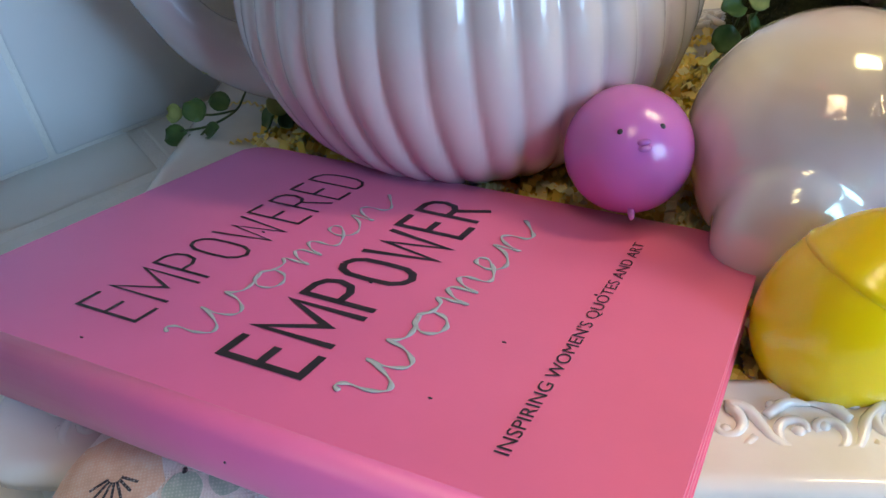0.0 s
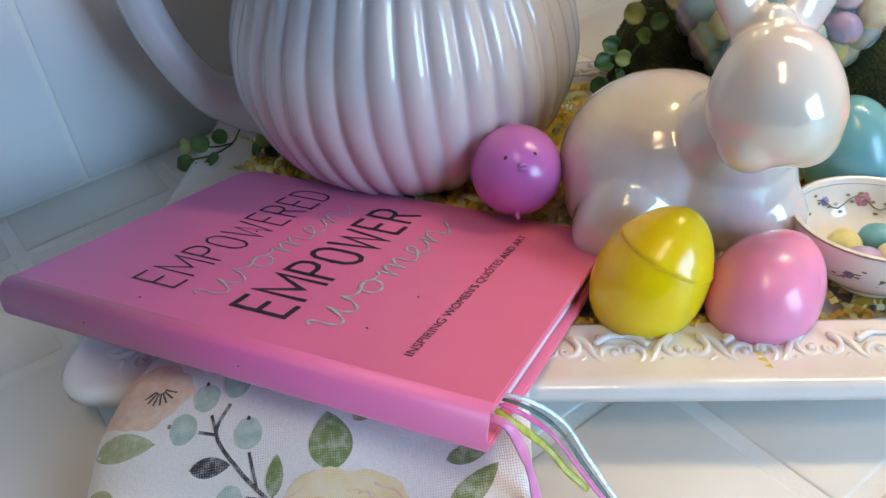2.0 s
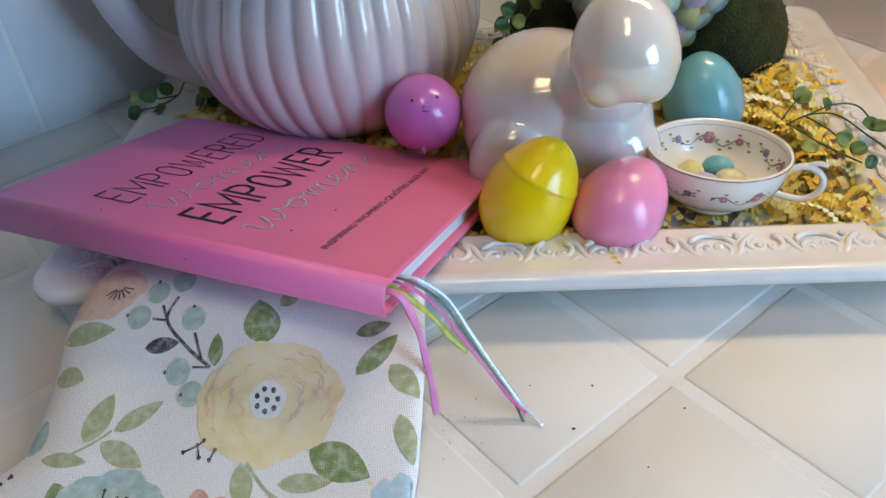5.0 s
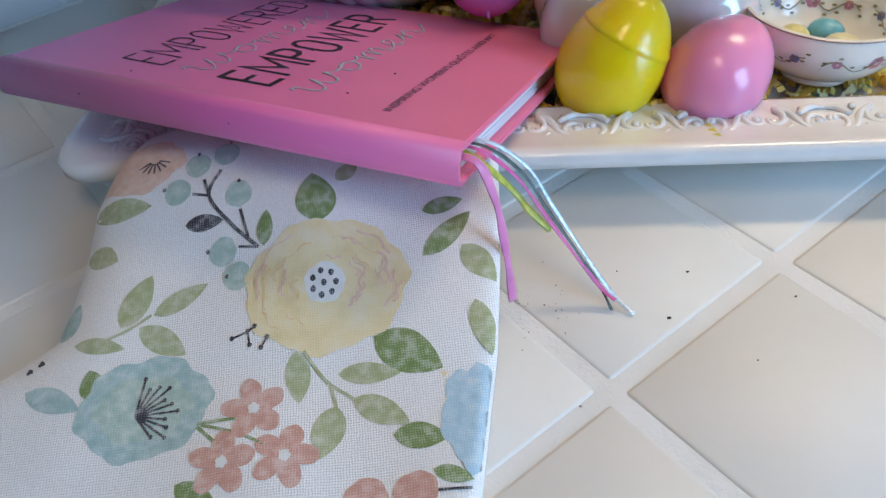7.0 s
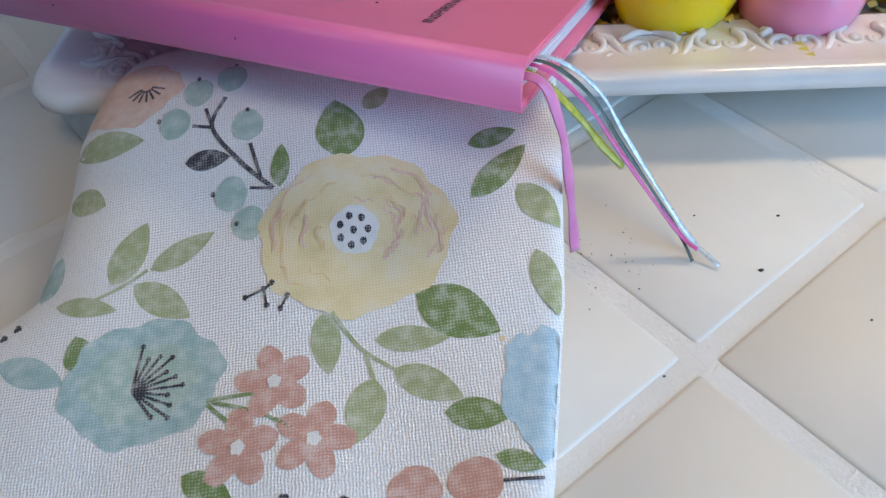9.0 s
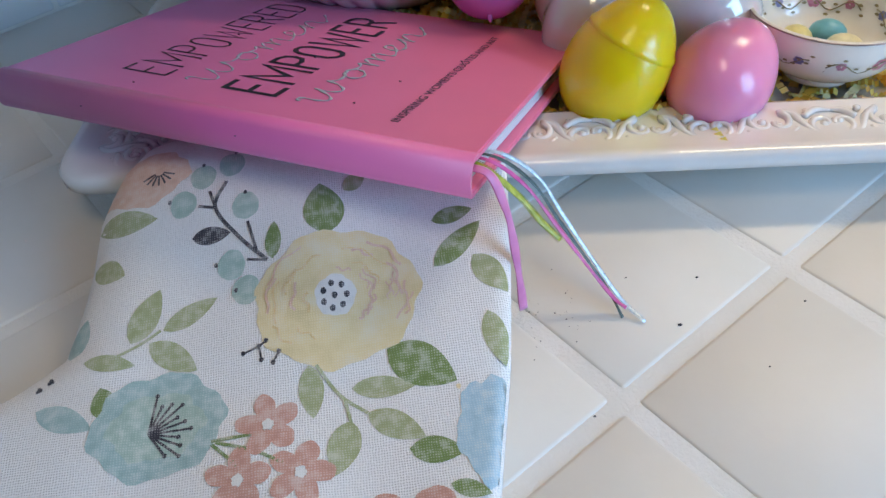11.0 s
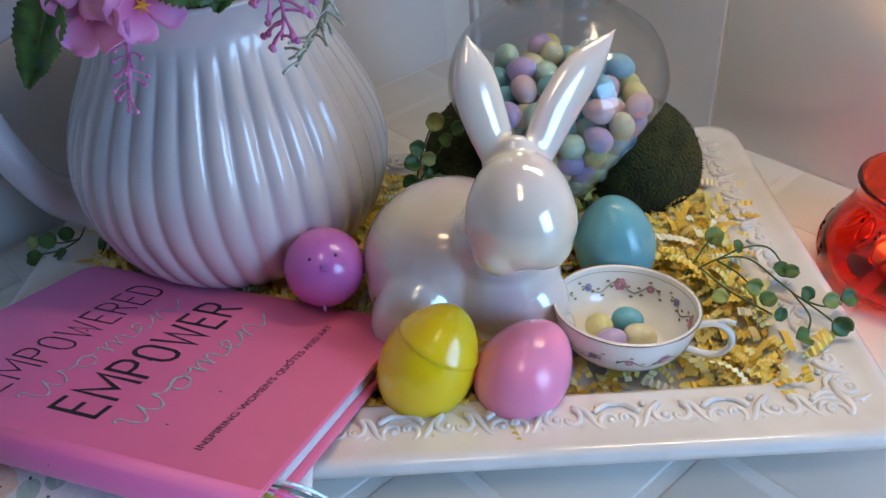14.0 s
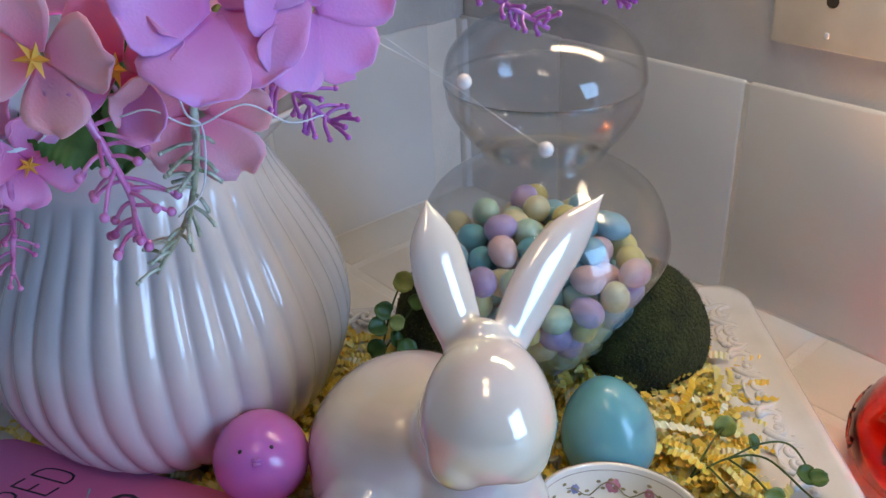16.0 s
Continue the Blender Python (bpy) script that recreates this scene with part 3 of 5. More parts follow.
# ---- plastic eggs ----
def half_egg(length, width, lower, cut=0.16, lip=0.0):
    """One shell of a two-part egg on its blunt end, cut across at a share of its length above the middle."""
    bm = bmesh.new()
    prof = []
    for k in range(41):
        z = -math.cos(math.pi * k / 40)
        r = math.sin(math.pi * k / 40) * (1 - 0.13 * z - 0.03 * z * z) * width / 2
        prof.append((max(r, 0.0002), z * length / 2))
    zs = cut * length
    rs = float(np.interp(zs, [z for r, z in prof], [r for r, z in prof]))
    if lower:
        prof = [q for q in prof if q[1] < zs - 0.0008] + [(rs, zs)]
    else:
        prof = [(rs, zs)] + [q for q in prof if q[1] > zs + 0.0008] if not lip else [(rs, zs), (rs + lip, zs + 0.00025), (rs + lip * 0.9, zs + 0.0012), (rs * 0.992 + lip * 0.4, zs + 0.0022)] + [q for q in prof if q[1] > zs + 0.0034]
    lathe(bm, prof, 48, None, False)
    return bm


def plastic_egg(label, mat, centre, tip, length, width, cut=0.16, lip=0.0, nub=False):
    q = Vector(tip).normalized().to_track_quat("Z", "Y").to_matrix().to_4x4()
    ob = thing("plastic_egg", label, "plastic egg", Matrix.Translation(centre) @ q, "plastic eggs in the tray")
    part("lower_shell", half_egg(length, width, True, cut), mat, ob)
    part("upper_shell", half_egg(length, width, False, cut, lip), mat, ob)
    if nub:
        bm = bmesh.new()
        lathe(bm, [(0.0002, -length / 2 - 0.0002), (0.0006, -length / 2 - 0.0002), (0.0009, -length / 2 + 0.0004)], 12, None, False)
        part("moulding_nub", bm, mat, ob)
    return ob


plastic_egg("glossy yellow plastic egg leaning on paper shreds beside the book", YELLOW, (0.1675, 0.2335, 0.0425), (0.50, 0.15, 0.85), 0.0640, 0.0475, 0.16, 0.00006)
plastic_egg("glossy pink plastic egg lying in front of the teacup", PINK, (0.2135, 0.2245, 0.0355), (0.72, 0.55, 0.45), 0.0560, 0.0460, 0.16, 0.0, True)
plastic_egg("teal plastic egg standing behind the teacup", TEAL, (0.2885, 0.315, 0.0375), (-0.12, 0.1, 1), 0.059, 0.0470)


def build_chick():
    c = Vector((0.1195, 0.3095, 0.0520))
    chick = thing("chick_egg", "round orchid purple plastic chick egg against the pitcher", "plastic egg", look(c, (0.14, -0.08, 0.33)) , "plastic eggs in the tray")
    bm = bmesh.new()
    ellipsoid(bm, (0, 0, 0), (0.0222, 0.0222, 0.0225), u=40, v=24)
    part("shell", bm, ORCHID, chick)
    for sx in (-0.0068, 0.0068):
        bm = bmesh.new()
        x, y = sx, 0.0055
        z = -math.sqrt(0.0222 ** 2 - x * x - y * y)
        ellipsoid(bm, (x, y, z), (0.0011, 0.0011, 0.0006), u=10, v=8)
        part("eye", bm, BLACK, chick)
    bm = bmesh.new()
    for y in (0.0012, -0.0008):
        ellipsoid(bm, (0, y, -0.0224), (0.0023, 0.0011, 0.0012), u=12, v=8)
    part("beak", bm, ORCHID, chick)
    bm = bmesh.new()
    ellipsoid(bm, (0.0035, -0.0215, -0.008), (0.0013, 0.0026, 0.0011), u=8, v=6)
    part("tab", bm, ORCHID, chick)
    return chick


build_chick()


# ---- bunny: one plain statue ----
def build_bunny():
    bm = bmesh.new()

    def blob(c, semi, rz=0, rx=0, ry=0):
        ellipsoid(bm, c, semi, pose(*c, rx, ry, rz), 28, 18)
    blob((0.190, 0.312, 0.048), (0.050, 0.046, 0.043), 20)
    blob((0.178, 0.300, 0.040), (0.037, 0.036, 0.032))
    blob((0.214, 0.288, 0.046), (0.034, 0.032, 0.038))
    blob((0.226, 0.277, 0.034), (0.024, 0.024, 0.026))
    blob((0.171, 0.281, 0.033), (0.032, 0.024, 0.031), 25)
    blob((0.190, 0.272, 0.018), (0.024, 0.014, 0.011), -15)
    blob((0.222, 0.262, 0.020), (0.013, 0.018, 0.012), -10)
    blob((0.240, 0.270, 0.020), (0.012, 0.017, 0.012), 10)
    blob((0.215, 0.283, 0.072), (0.027, 0.025, 0.028))
    # pear-shaped head, its chin forward and low
    low, high = Vector((0.2169, 0.2487, 0.0800)), Vector((0.2220, 0.2715, 0.1330))
    skull = smooth_path([(0.002, 0.0), (0.0150, 0.05), (0.0235, 0.18), (0.0275, 0.36), (0.0268, 0.54), (0.0232, 0.72), (0.0180, 0.86), (0.0115, 0.95), (0.002, 1.0)], 5)
    before = set(bm.verts)
    lathe(bm, [(max(0.0005, float(r)), float(z) * (high - low).length) for r, z in skull], 36)
    m = Matrix.Translation(low) @ (high - low).to_track_quat("Z", "Y").to_matrix().to_4x4()
    for v in bm.verts:
        if v not in before:
            v.co = m @ v.co
    # muzzle, two soft cheeks and the joined roots of the ears
    blob((0.2140, 0.2430, 0.0940), (0.0110, 0.0075, 0.0080))
    blob((0.2070, 0.2480, 0.0945), (0.0140, 0.0135, 0.0135))
    blob((0.2270, 0.2475, 0.0950), (0.0150, 0.0135, 0.0135))
    blob((0.2205, 0.2760, 0.1260), (0.0105, 0.0070, 0.0130))
    for a, b, w in (((0.2160, 0.275, 0.117), (0.2035, 0.304, 0.181), 0.0112), ((0.2260, 0.274, 0.116), (0.2805, 0.313, 0.171), 0.0112)):
        a, b = Vector(a), Vector(b)
        mid = a.lerp(b, 0.5) + Vector((-0.003, 0.002, 0.003))
        path = smooth_path([a, mid, b], 14)
        n = len(path) - 1
        rad = [w * (0.66 + 0.42 * math.sin(math.pi * min(1, k / n * 1.05))) * (1 if k / n < 0.6 else max(0.12, 1 - ((k / n - 0.6) / 0.405) ** 2.4)) for k in range(n + 1)]
        tube(bm, path, rad, 20, 0.58, (0.25, -0.95, 0.2))
    me = mesh_of(bm, "ceramic_bunny", PEARL)
    ob = new("ceramic_bunny", me)
    mod = ob.modifiers.new("remesh", "REMESH")
    mod.mode, mod.voxel_size, mod.use_smooth_shade = "VOXEL", 0.0012, True
    sm = ob.modifiers.new("smooth", "SMOOTH")
    sm.factor, sm.iterations = 0.5, 22
    return tagged(ob, "pearl-glazed white ceramic bunny figurine sitting in the tray", "figurine")


build_bunny()

# ---- candy jar ----
JAR = Vector((0.2705, 0.385, 0.0))
JAR_PROF = [(0.030, 0.0075), (0.030, 0.0095), (0.012, 0.016), (0.011, 0.024), (0.019, 0.034), (0.036, 0.052), (0.052, 0.076), (0.0640, 0.102), (0.0652, 0.118), (0.057, 0.138), (0.040, 0.151), (0.0315, 0.158), (0.0315, 0.164), (0.040, 0.175), (0.0465, 0.187), (0.0480, 0.1985)]


def build_jar():
    jar = thing("candy_jar", "clear glass apothecary jar of pastel candy eggs behind the bunny", "jar", Matrix.Translation(JAR))
    out = [tuple(q) for q in smooth_path(JAR_PROF[3:], 4)]
    inn = [(max(r - 0.0010, 0.001), z + 0.0006) for r, z in out if z > 0.03]
    bm = bmesh.new()
    lathe(bm, [(0.001, 0.0075)] + JAR_PROF[:3] + out + [(0.0477, 0.1988)] + inn[:-2][::-1] + [(0.001, 0.031)], 72)
    part("glass_body", bm, GLASS, jar)
    bm = bmesh.new()
    lid = smooth_path([(0.0483, 0.1990), (0.0486, 0.1998), (0.0460, 0.2115), (0.036, 0.2225), (0.020, 0.2295), (0.009, 0.2325), (0.008, 0.237), (0.013, 0.244), (0.014, 0.251), (0.009, 0.258), (0.001, 0.260)], 4)
    inn = [(r - 0.0009, z - 0.0006) for r, z in [tuple(q) for q in lid] if r > 0.012 and z < 0.231]
    lathe(bm, [(0.001, inn[-1][1])] + inn[::-1] + [tuple(q) for q in lid], 72)
    part("lid", bm, GLASS, jar)
    return jar


build_jar()
CANDY = [mottled("candy_shell", tuple(c * 0.82 for c in col), col, 0.3, 260, 0.1, 0.0004, 800) for col in
         ((0.78, 0.70, 0.30), (0.16, 0.48, 0.56), (0.56, 0.44, 0.70), (0.50, 0.70, 0.54), (0.82, 0.58, 0.58), (0.30, 0.58, 0.70), (0.78, 0.74, 0.48))]


def candy_meshes():
    out = []
    for m in CANDY:
        bm = bmesh.new()
        prof = [(max(0.0001, math.sin(math.pi * k / 9) * 0.0074 * (1 + 0.10 * math.cos(math.pi * k / 9))), -math.cos(math.pi * k / 9) * 0.0091) for k in range(10)]
        lathe(bm, prof, 14)
        out.append(mesh_of(bm, "candy_egg", m))
    return out


CANDY_ME = candy_meshes()


def candy(k, p, turn, label, group):
    ob = new("candy_egg", CANDY_ME[k])
    ob.matrix_world = Matrix.Translation(p) @ turn
    return tagged(ob, label, "candy", group)


NAMES = ("pale yellow", "teal", "lilac", "mint green", "pale pink", "sky blue", "cream")


def fill_jar():
    rng = np.random.default_rng(5)
    n, r = 185, 0.0079
    zs = [q[1] for q in JAR_PROF[3:12]]
    rs = [q[0] - 0.0022 for q in JAR_PROF[3:12]]
    p = np.column_stack([rng.uniform(-0.035, 0.035, n), rng.uniform(-0.035, 0.035, n), rng.uniform(0.05, 0.16, n)])
    for it in range(420):
        p[:, 2] -= 0.00012
        for _ in range(2):
            d = p[:, None] - p[None]
            dist = np.linalg.norm(d, axis=2) + np.eye(n)
            push = np.clip(2 * r - dist, 0, None) * (1 - np.eye(n))
            p += 0.25 * (d / dist[..., None] * push[..., None]).sum(1)
            lim = np.interp(p[:, 2], zs, rs) - r
            rad = np.hypot(p[:, 0], p[:, 1]) + 1e-9
            over = np.clip(rad - np.clip(lim, 0.0005, None), 0, None)
            p[:, :2] -= p[:, :2] / rad[:, None] * over[:, None]
            p[:, 2] += 0.35 * over
            p[:, 2] = np.clip(p[:, 2], 0.038, 0.152)
    for i, q in enumerate(p):
        k = int(rng.integers(0, 7))
        turn = Euler(tuple(rng.uniform(0, 6.28, 3))).to_matrix().to_4x4()
        candy(k, JAR + Vector(q), turn, NAMES[k] + " speckled candy egg inside the glass jar", "candy eggs in the jar")


fill_jar()


# ---- moss eggs ----
def moss_egg(label, centre, semi, rot):
    ob = thing("moss_egg", label, "decorative egg", pose(*centre, *rot), "moss eggs")
    bm = bmesh.new()
    bmesh.ops.create_icosphere(bm, subdivisions=5, radius=1.0)
    for v in bm.verts:
        d = 1 + 0.012 * noise.noise(v.co * 9) + 0.010 * noise.noise(v.co * 26)
        k = 1 - 0.10 * v.co.z
        v.co = Vector((v.co.x * semi[0] * d * k, v.co.y * semi[1] * d * k, v.co.z * semi[2] * d))
    part("body", bm, MOSS, ob)
    bm = bmesh.new()
    rng = random.Random(8)
    for _ in range(4200):
        n = Vector((rng.gauss(0, 1), rng.gauss(0, 1), rng.gauss(0, 1))).normalized()
        k = 1 - 0.10 * n.z
        p = Vector((n.x * semi[0] * k, n.y * semi[1] * k, n.z * semi[2]))
        s = n.orthogonal().normalized()
        s = (s + n.cross(s) * rng.uniform(-3, 3)).normalized()
        h = n * rng.uniform(0.0006, 0.0018) + s * rng.uniform(-0.0014, 0.0014)
        w = n.cross(s) * 0.0003
        bm.faces.new([bm.verts.new(p - w), bm.verts.new(p + w), bm.verts.new(p + h)])
    tagged(part("moss_fuzz", bm, MOSS_TUFT, ob), kind="stuff")
    return ob


MOSS_TUFT = island_material("moss_tuft", [(0.0, (0.015, 0.022, 0.006)), (0.6, (0.05, 0.06, 0.012)), (1.0, (0.12, 0.12, 0.03))], 0.9)
moss_egg("dark green moss-covered egg behind the jar near the wall", (0.3305, 0.390, 0.0430), (0.038, 0.038, 0.045), (8, -12, 0))
moss_egg("dark green moss-covered egg between pitcher and jar", (0.231, 0.428, 0.0415), (0.039, 0.038, 0.044), (-10, 12, 0))

# ---- teacup ----
CUP = Vector((0.2725, 0.2500, 0.0))
CUP_M = pose(0.2725, 0.2500, 0.0112, -6, 3.5, 0)
GILT = mottled("worn_gilt", (0.22, 0.15, 0.15), (0.42, 0.33, 0.28), 0.3, 200, metal=0.5)
CUP_PINK = mottled("painted_rose", (0.45, 0.12, 0.20), (0.62, 0.28, 0.36), 0.3, 300)
CUP_VINE = mottled("painted_vine", (0.20, 0.15, 0.07), (0.34, 0.28, 0.13), 0.3, 300)
CUP_BLUE = mottled("painted_violet", (0.14, 0.16, 0.36), (0.28, 0.28, 0.48), 0.3, 300)
CUP_OUT = [(0.0160, 0.0), (0.0165, 0.0018), (0.0155, 0.0036), (0.0235, 0.0062), (0.0312, 0.0125), (0.0352, 0.0195), (0.0372, 0.0265), (0.0384, 0.0325)]


def cup_radius(z):
    return float(np.interp(z, [q[1] for q in CUP_OUT[2:]], [q[0] for q in CUP_OUT[2:]]))


def build_cup():
    cup = thing("teacup", "small white porcelain teacup with floral sprigs, holding candy eggs", "teacup", CUP_M)
    bm = bmesh.new()
    out = [tuple(q) for q in smooth_path(CUP_OUT, 4)]
    inn = [(r - 0.0014, z + 0.0010) for r, z in out if z > 0.0060]
    lathe(bm, [(0.001, 0.0008), (0.014, 0.0008), (0.0145, 0.0)] + out + [(0.0380, 0.0331), (0.0374, 0.0329)] + inn[::-1] + [(0.001, 0.0064)], 64)
    part("bowl", bm, PORCELAIN, cup)
    bm = bmesh.new()
    ring = [(0.0385 * math.cos(a), 0.0385 * math.sin(a), 0.0327) for a in [2 * math.pi * k / 64 for k in range(65)]]
    tube(bm, ring, 0.00040, 6)
    ring = [(0.0364 * math.cos(a), 0.0364 * math.sin(a), 0.0299) for a in [2 * math.pi * k / 64 for k in range(65)]]
    tube(bm, ring, 0.00022, 5)
    part("gilt_rim", bm, GILT, cup, "dark gilt line round the rim")
    bm = bmesh.new()
    pts = smooth_path([(0.0360, 0, 0.0265), (0.0455, 0, 0.0300), (0.0535, 0, 0.0255), (0.0540, 0, 0.0170), (0.0460, 0, 0.0105), (0.0300, 0, 0.0118)], 6)
    tube(bm, pts, 0.0018, 8, 1.3, (0, 1, 0))
    tube(bm, smooth_path([(0.0450, 0, 0.0300), (0.0500, 0, 0.0325), (0.0550, 0, 0.0318)], 4), 0.0014, 8)
    hd = part("handle", bm, PORCELAIN, cup)
    hd.rotation_euler = (0, 0, radians(-28))
    rng = random.Random(3)

    def spot(bm, a, z, r, inside, sq=1.0):
        rr = (cup_radius(z) - 0.0014 - 0.00022) if inside else cup_radius(z) + 0.00022
        c = Vector((rr * math.cos(a), rr * math.sin(a), z + (0.001 if inside else 0)))
        n = Vector((math.cos(a), math.sin(a), -0.45)).normalized() * (-1 if inside else 1)
        t1 = Vector((-math.sin(a), math.cos(a), 0))
        t2 = n.cross(t1)
        bm.faces.new([bm.verts.new(c + t1 * (r * math.cos(k * math.pi / 4)) + t2 * (r * sq * math.sin(k * math.pi / 4))) for k in range(8)])
    for inside in (True, False):
        for g in range(4):
            a0 = radians((75, 165, 255, 345)[g]) + (0 if inside else 0.5)
            zc = 0.0205 if inside else 0.0195
            vine = bmesh.new()
            pts = []
            for k in range(17):
                a = a0 + (k - 8) * 0.085
                z = zc + 0.0028 * math.sin(k * 0.9)
                rr = (cup_radius(z) - 0.00165) if inside else cup_radius(z) + 0.0002
                pts.append((rr * math.cos(a), rr * math.sin(a), z + (0.001 if inside else 0)))
                if k % 2 == 0:
                    for s in (-1, 1):
                        spot(vine, a + 0.03 * s, z + 0.0019 * s + rng.uniform(-0.0006, 0.0006), 0.0012, inside, 0.6)
            tube(vine, pts, 0.00032, 4)
            part("painted_vine", vine, CUP_VINE, cup)
            for mat, off in ((CUP_PINK, 0.0), (CUP_BLUE, 0.55), (CUP_PINK, -0.5)):
                bl = bmesh.new()
                for k in range(6):
                    b = k * math.pi / 3
                    size = 0.0023 if off == 0 else 0.0015
                    spot(bl, a0 + off + size * 0.9 * math.cos(b) / 0.034, zc + 0.0012 + size * 0.9 * math.sin(b), size * 0.72, inside)
                part("painted_blossom", bl, mat, cup)
    return cup


build_cup()
for k, x, y, z in ((0, 0.2620, 0.2565, 0.0268), (1, 0.2780, 0.2580, 0.0272), (2, 0.2640, 0.2440, 0.0268), (6, 0.2800, 0.2440, 0.0272)):
    candy(k, (x, y, z), pose(0, 0, 0, 70, 20, 40 * k), NAMES[k] + " candy egg lying inside the porcelain teacup", "candy eggs in the cup")

# ---- red glass candle holder ----
HOLDER = Vector((0.4640, 0.290, 0.0))
HOLDER_PROF = [(0.034, 0.0), (0.042, 0.0015), (0.0490, 0.008), (0.0515, 0.019), (0.0485, 0.030), (0.0415, 0.043), (0.0375, 0.053), (0.0375, 0.059), (0.0395, 0.065)]
FLAME, _t, _s = material("candle_flame", (1, 0.6, 0.25), 0.5)
_s.inputs["Emission Color"].default_value, _s.inputs["Emission Strength"].default_value = (1.0, 0.45, 0.12, 1), 1100.0
WAX = mottled("candle_wax", (0.70, 0.55, 0.42), (0.80, 0.68, 0.55), 0.5, 80, Subsurface_Weight=0.6, Subsurface_Scale=0.01)
WICK = mottled("wick", (0.02, 0.015, 0.01), (0.06, 0.05, 0.04), 0.9, 300)


def build_holder():
    holder = thing("candle_holder", "red embossed glass candle holder with a lit candle, beside the tray", "candle holder", Matrix.Translation(HOLDER))
    out = [tuple(q) for q in smooth_path(HOLDER_PROF, 6)]
    inn = [(r - 0.0028, z + 0.002) for r, z in out if z > 0.003]
    bm = bmesh.new()
    lathe(bm, [(0.001, 0.0)] + out + [(0.0392, 0.0660), (0.0380, 0.0660)] + inn[:-2][::-1] + [(0.001, 0.0055)], 72)
    part("glass", bm, RED_GLASS, holder)
    rng = random.Random(2)
    for k in range(30):
        a0, z0 = k * 2.39996, 0.010 + 0.038 * ((k * 7) % 30) / 30
        lean = rng.uniform(0.3, 1.1) * (1 if k % 2 else -1)
        bm = bmesh.new()
        pts = []
        for i in range(13):
            b = 2 * math.pi * i / 12
            a, z = a0 + 0.13 * math.cos(b) * math.cos(lean) + 0.06 * math.sin(b), z0 + 0.0070 * math.sin(b + lean * 0.6)
            r = float(np.interp(z, [q[1] for q in out], [q[0] for q in out])) + 0.0002
            pts.append((r * math.cos(a), r * math.sin(a), z))
        tube(bm, pts, 0.0009, 6)
        part("embossed_leaf", bm, RED_GLASS, holder)
    return holder


build_holder()


def build_candle():
    c = thing("tealight_candle", "small lit wax candle inside the red glass", "candle", Matrix.Translation(HOLDER + Vector((0, 0, 0.0058))))
    bm = bmesh.new()
    lathe(bm, [(0.001, 0), (0.019, 0), (0.0195, 0.001), (0.0195, 0.014), (0.018, 0.0152), (0.004, 0.0145), (0.001, 0.0145)], 32)
    part("wax", bm, WAX, c)
    bm = bmesh.new()
    tube(bm, [(0, 0, 0.0135), (0.0003, 0, 0.018), (0.001, 0, 0.021)], 0.0006, 6)
    part("wick", bm, WICK, c)
    bm = bmesh.new()
    lathe(bm, [(0.0003, 0.0205), (0.0028, 0.0235), (0.0036, 0.027), (0.0028, 0.032), (0.0012, 0.037), (0.0002, 0.040)], 14)
    part("flame", bm, FLAME, c)


build_candle()

# ---- paper shreds ----
def build_shreds():
    rng = random.Random(11)
    verts, faces = [], []

    def strip(p, heading, width, step, n, amp, tilt):
        f = Vector((math.cos(heading), math.sin(heading), tilt))
        s = Vector((-math.sin(heading), math.cos(heading), rng.uniform(-0.5, 0.5))).normalized()
        u = f.cross(s).normalized() * (1 if f.cross(s).z > 0 else -1)
        base = len(verts)
        bend = rng.uniform(-0.12, 0.12)
        for k in range(n + 1):
            q = p + f * (step * k) + s * (bend * step * k * k * 0.3) + u * (amp * (k % 2) - 0.0006 * (k - n / 2) ** 2 * 0.12)
            verts.append(q - s * width / 2)
            verts.append(q + s * width / 2)
        for k in range(n):
            a = base + 2 * k
            faces.append((a, a + 1, a + 3, a + 2))
    made = 0
    while made < 5200:
        x, y = rng.uniform(-TL / 2 + 0.038, TL / 2 - 0.036), rng.uniform(-TW / 2 + 0.036, TW / 2 - 0.036)
        rim = min(TL / 2 - 0.034 - abs(x), TW / 2 - 0.034 - abs(y))
        right = clamp((x - 0.02) / 0.08, 0, 1)
        h = max(0.008, 0.026 - 1.6 * rim) + rng.random() ** 1.3 * (0.013 + 0.010 * right) * clamp(rim / 0.015, 0.25, 1)
        p = TRAY_M @ Vector((x, y, h))
        # kept off the book, the pitcher's foot and the cup's inside
        q = BOOK_M.inverted() @ p
        if q.x < BW + 0.004 and q.y > -BH - 0.002 and q.x > -0.01:
            continue
        if (p - PITCHER).xy.length < 0.062 or ((p - CUP).xy.length < 0.045 and p.z > 0.0100):
            continue
        if (p - CUP).xy.length < 0.068 and p.z > 0.0135:
            continue
        if (p.xy - Vector((0.2, 0.29))).length < 0.03 and p.z > 0.012:
            continue
        strip(p, rng.uniform(0, 6.28), rng.uniform(0.0030, 0.0048), rng.uniform(0.0011, 0.0019), rng.randint(6, 15), rng.uniform(0.0010, 0.0022), rng.uniform(-0.25, 0.35))
        made += 1
    me = bpy.data.meshes.new("paper_shreds")
    me.from_pydata(verts, [], faces)
    me.materials.append(SHRED)
    ob = new("paper_shreds", me)
    return tagged(ob, "crinkled yellow paper shreds filling the tray", "paper shreds", kind="stuff")


build_shreds()

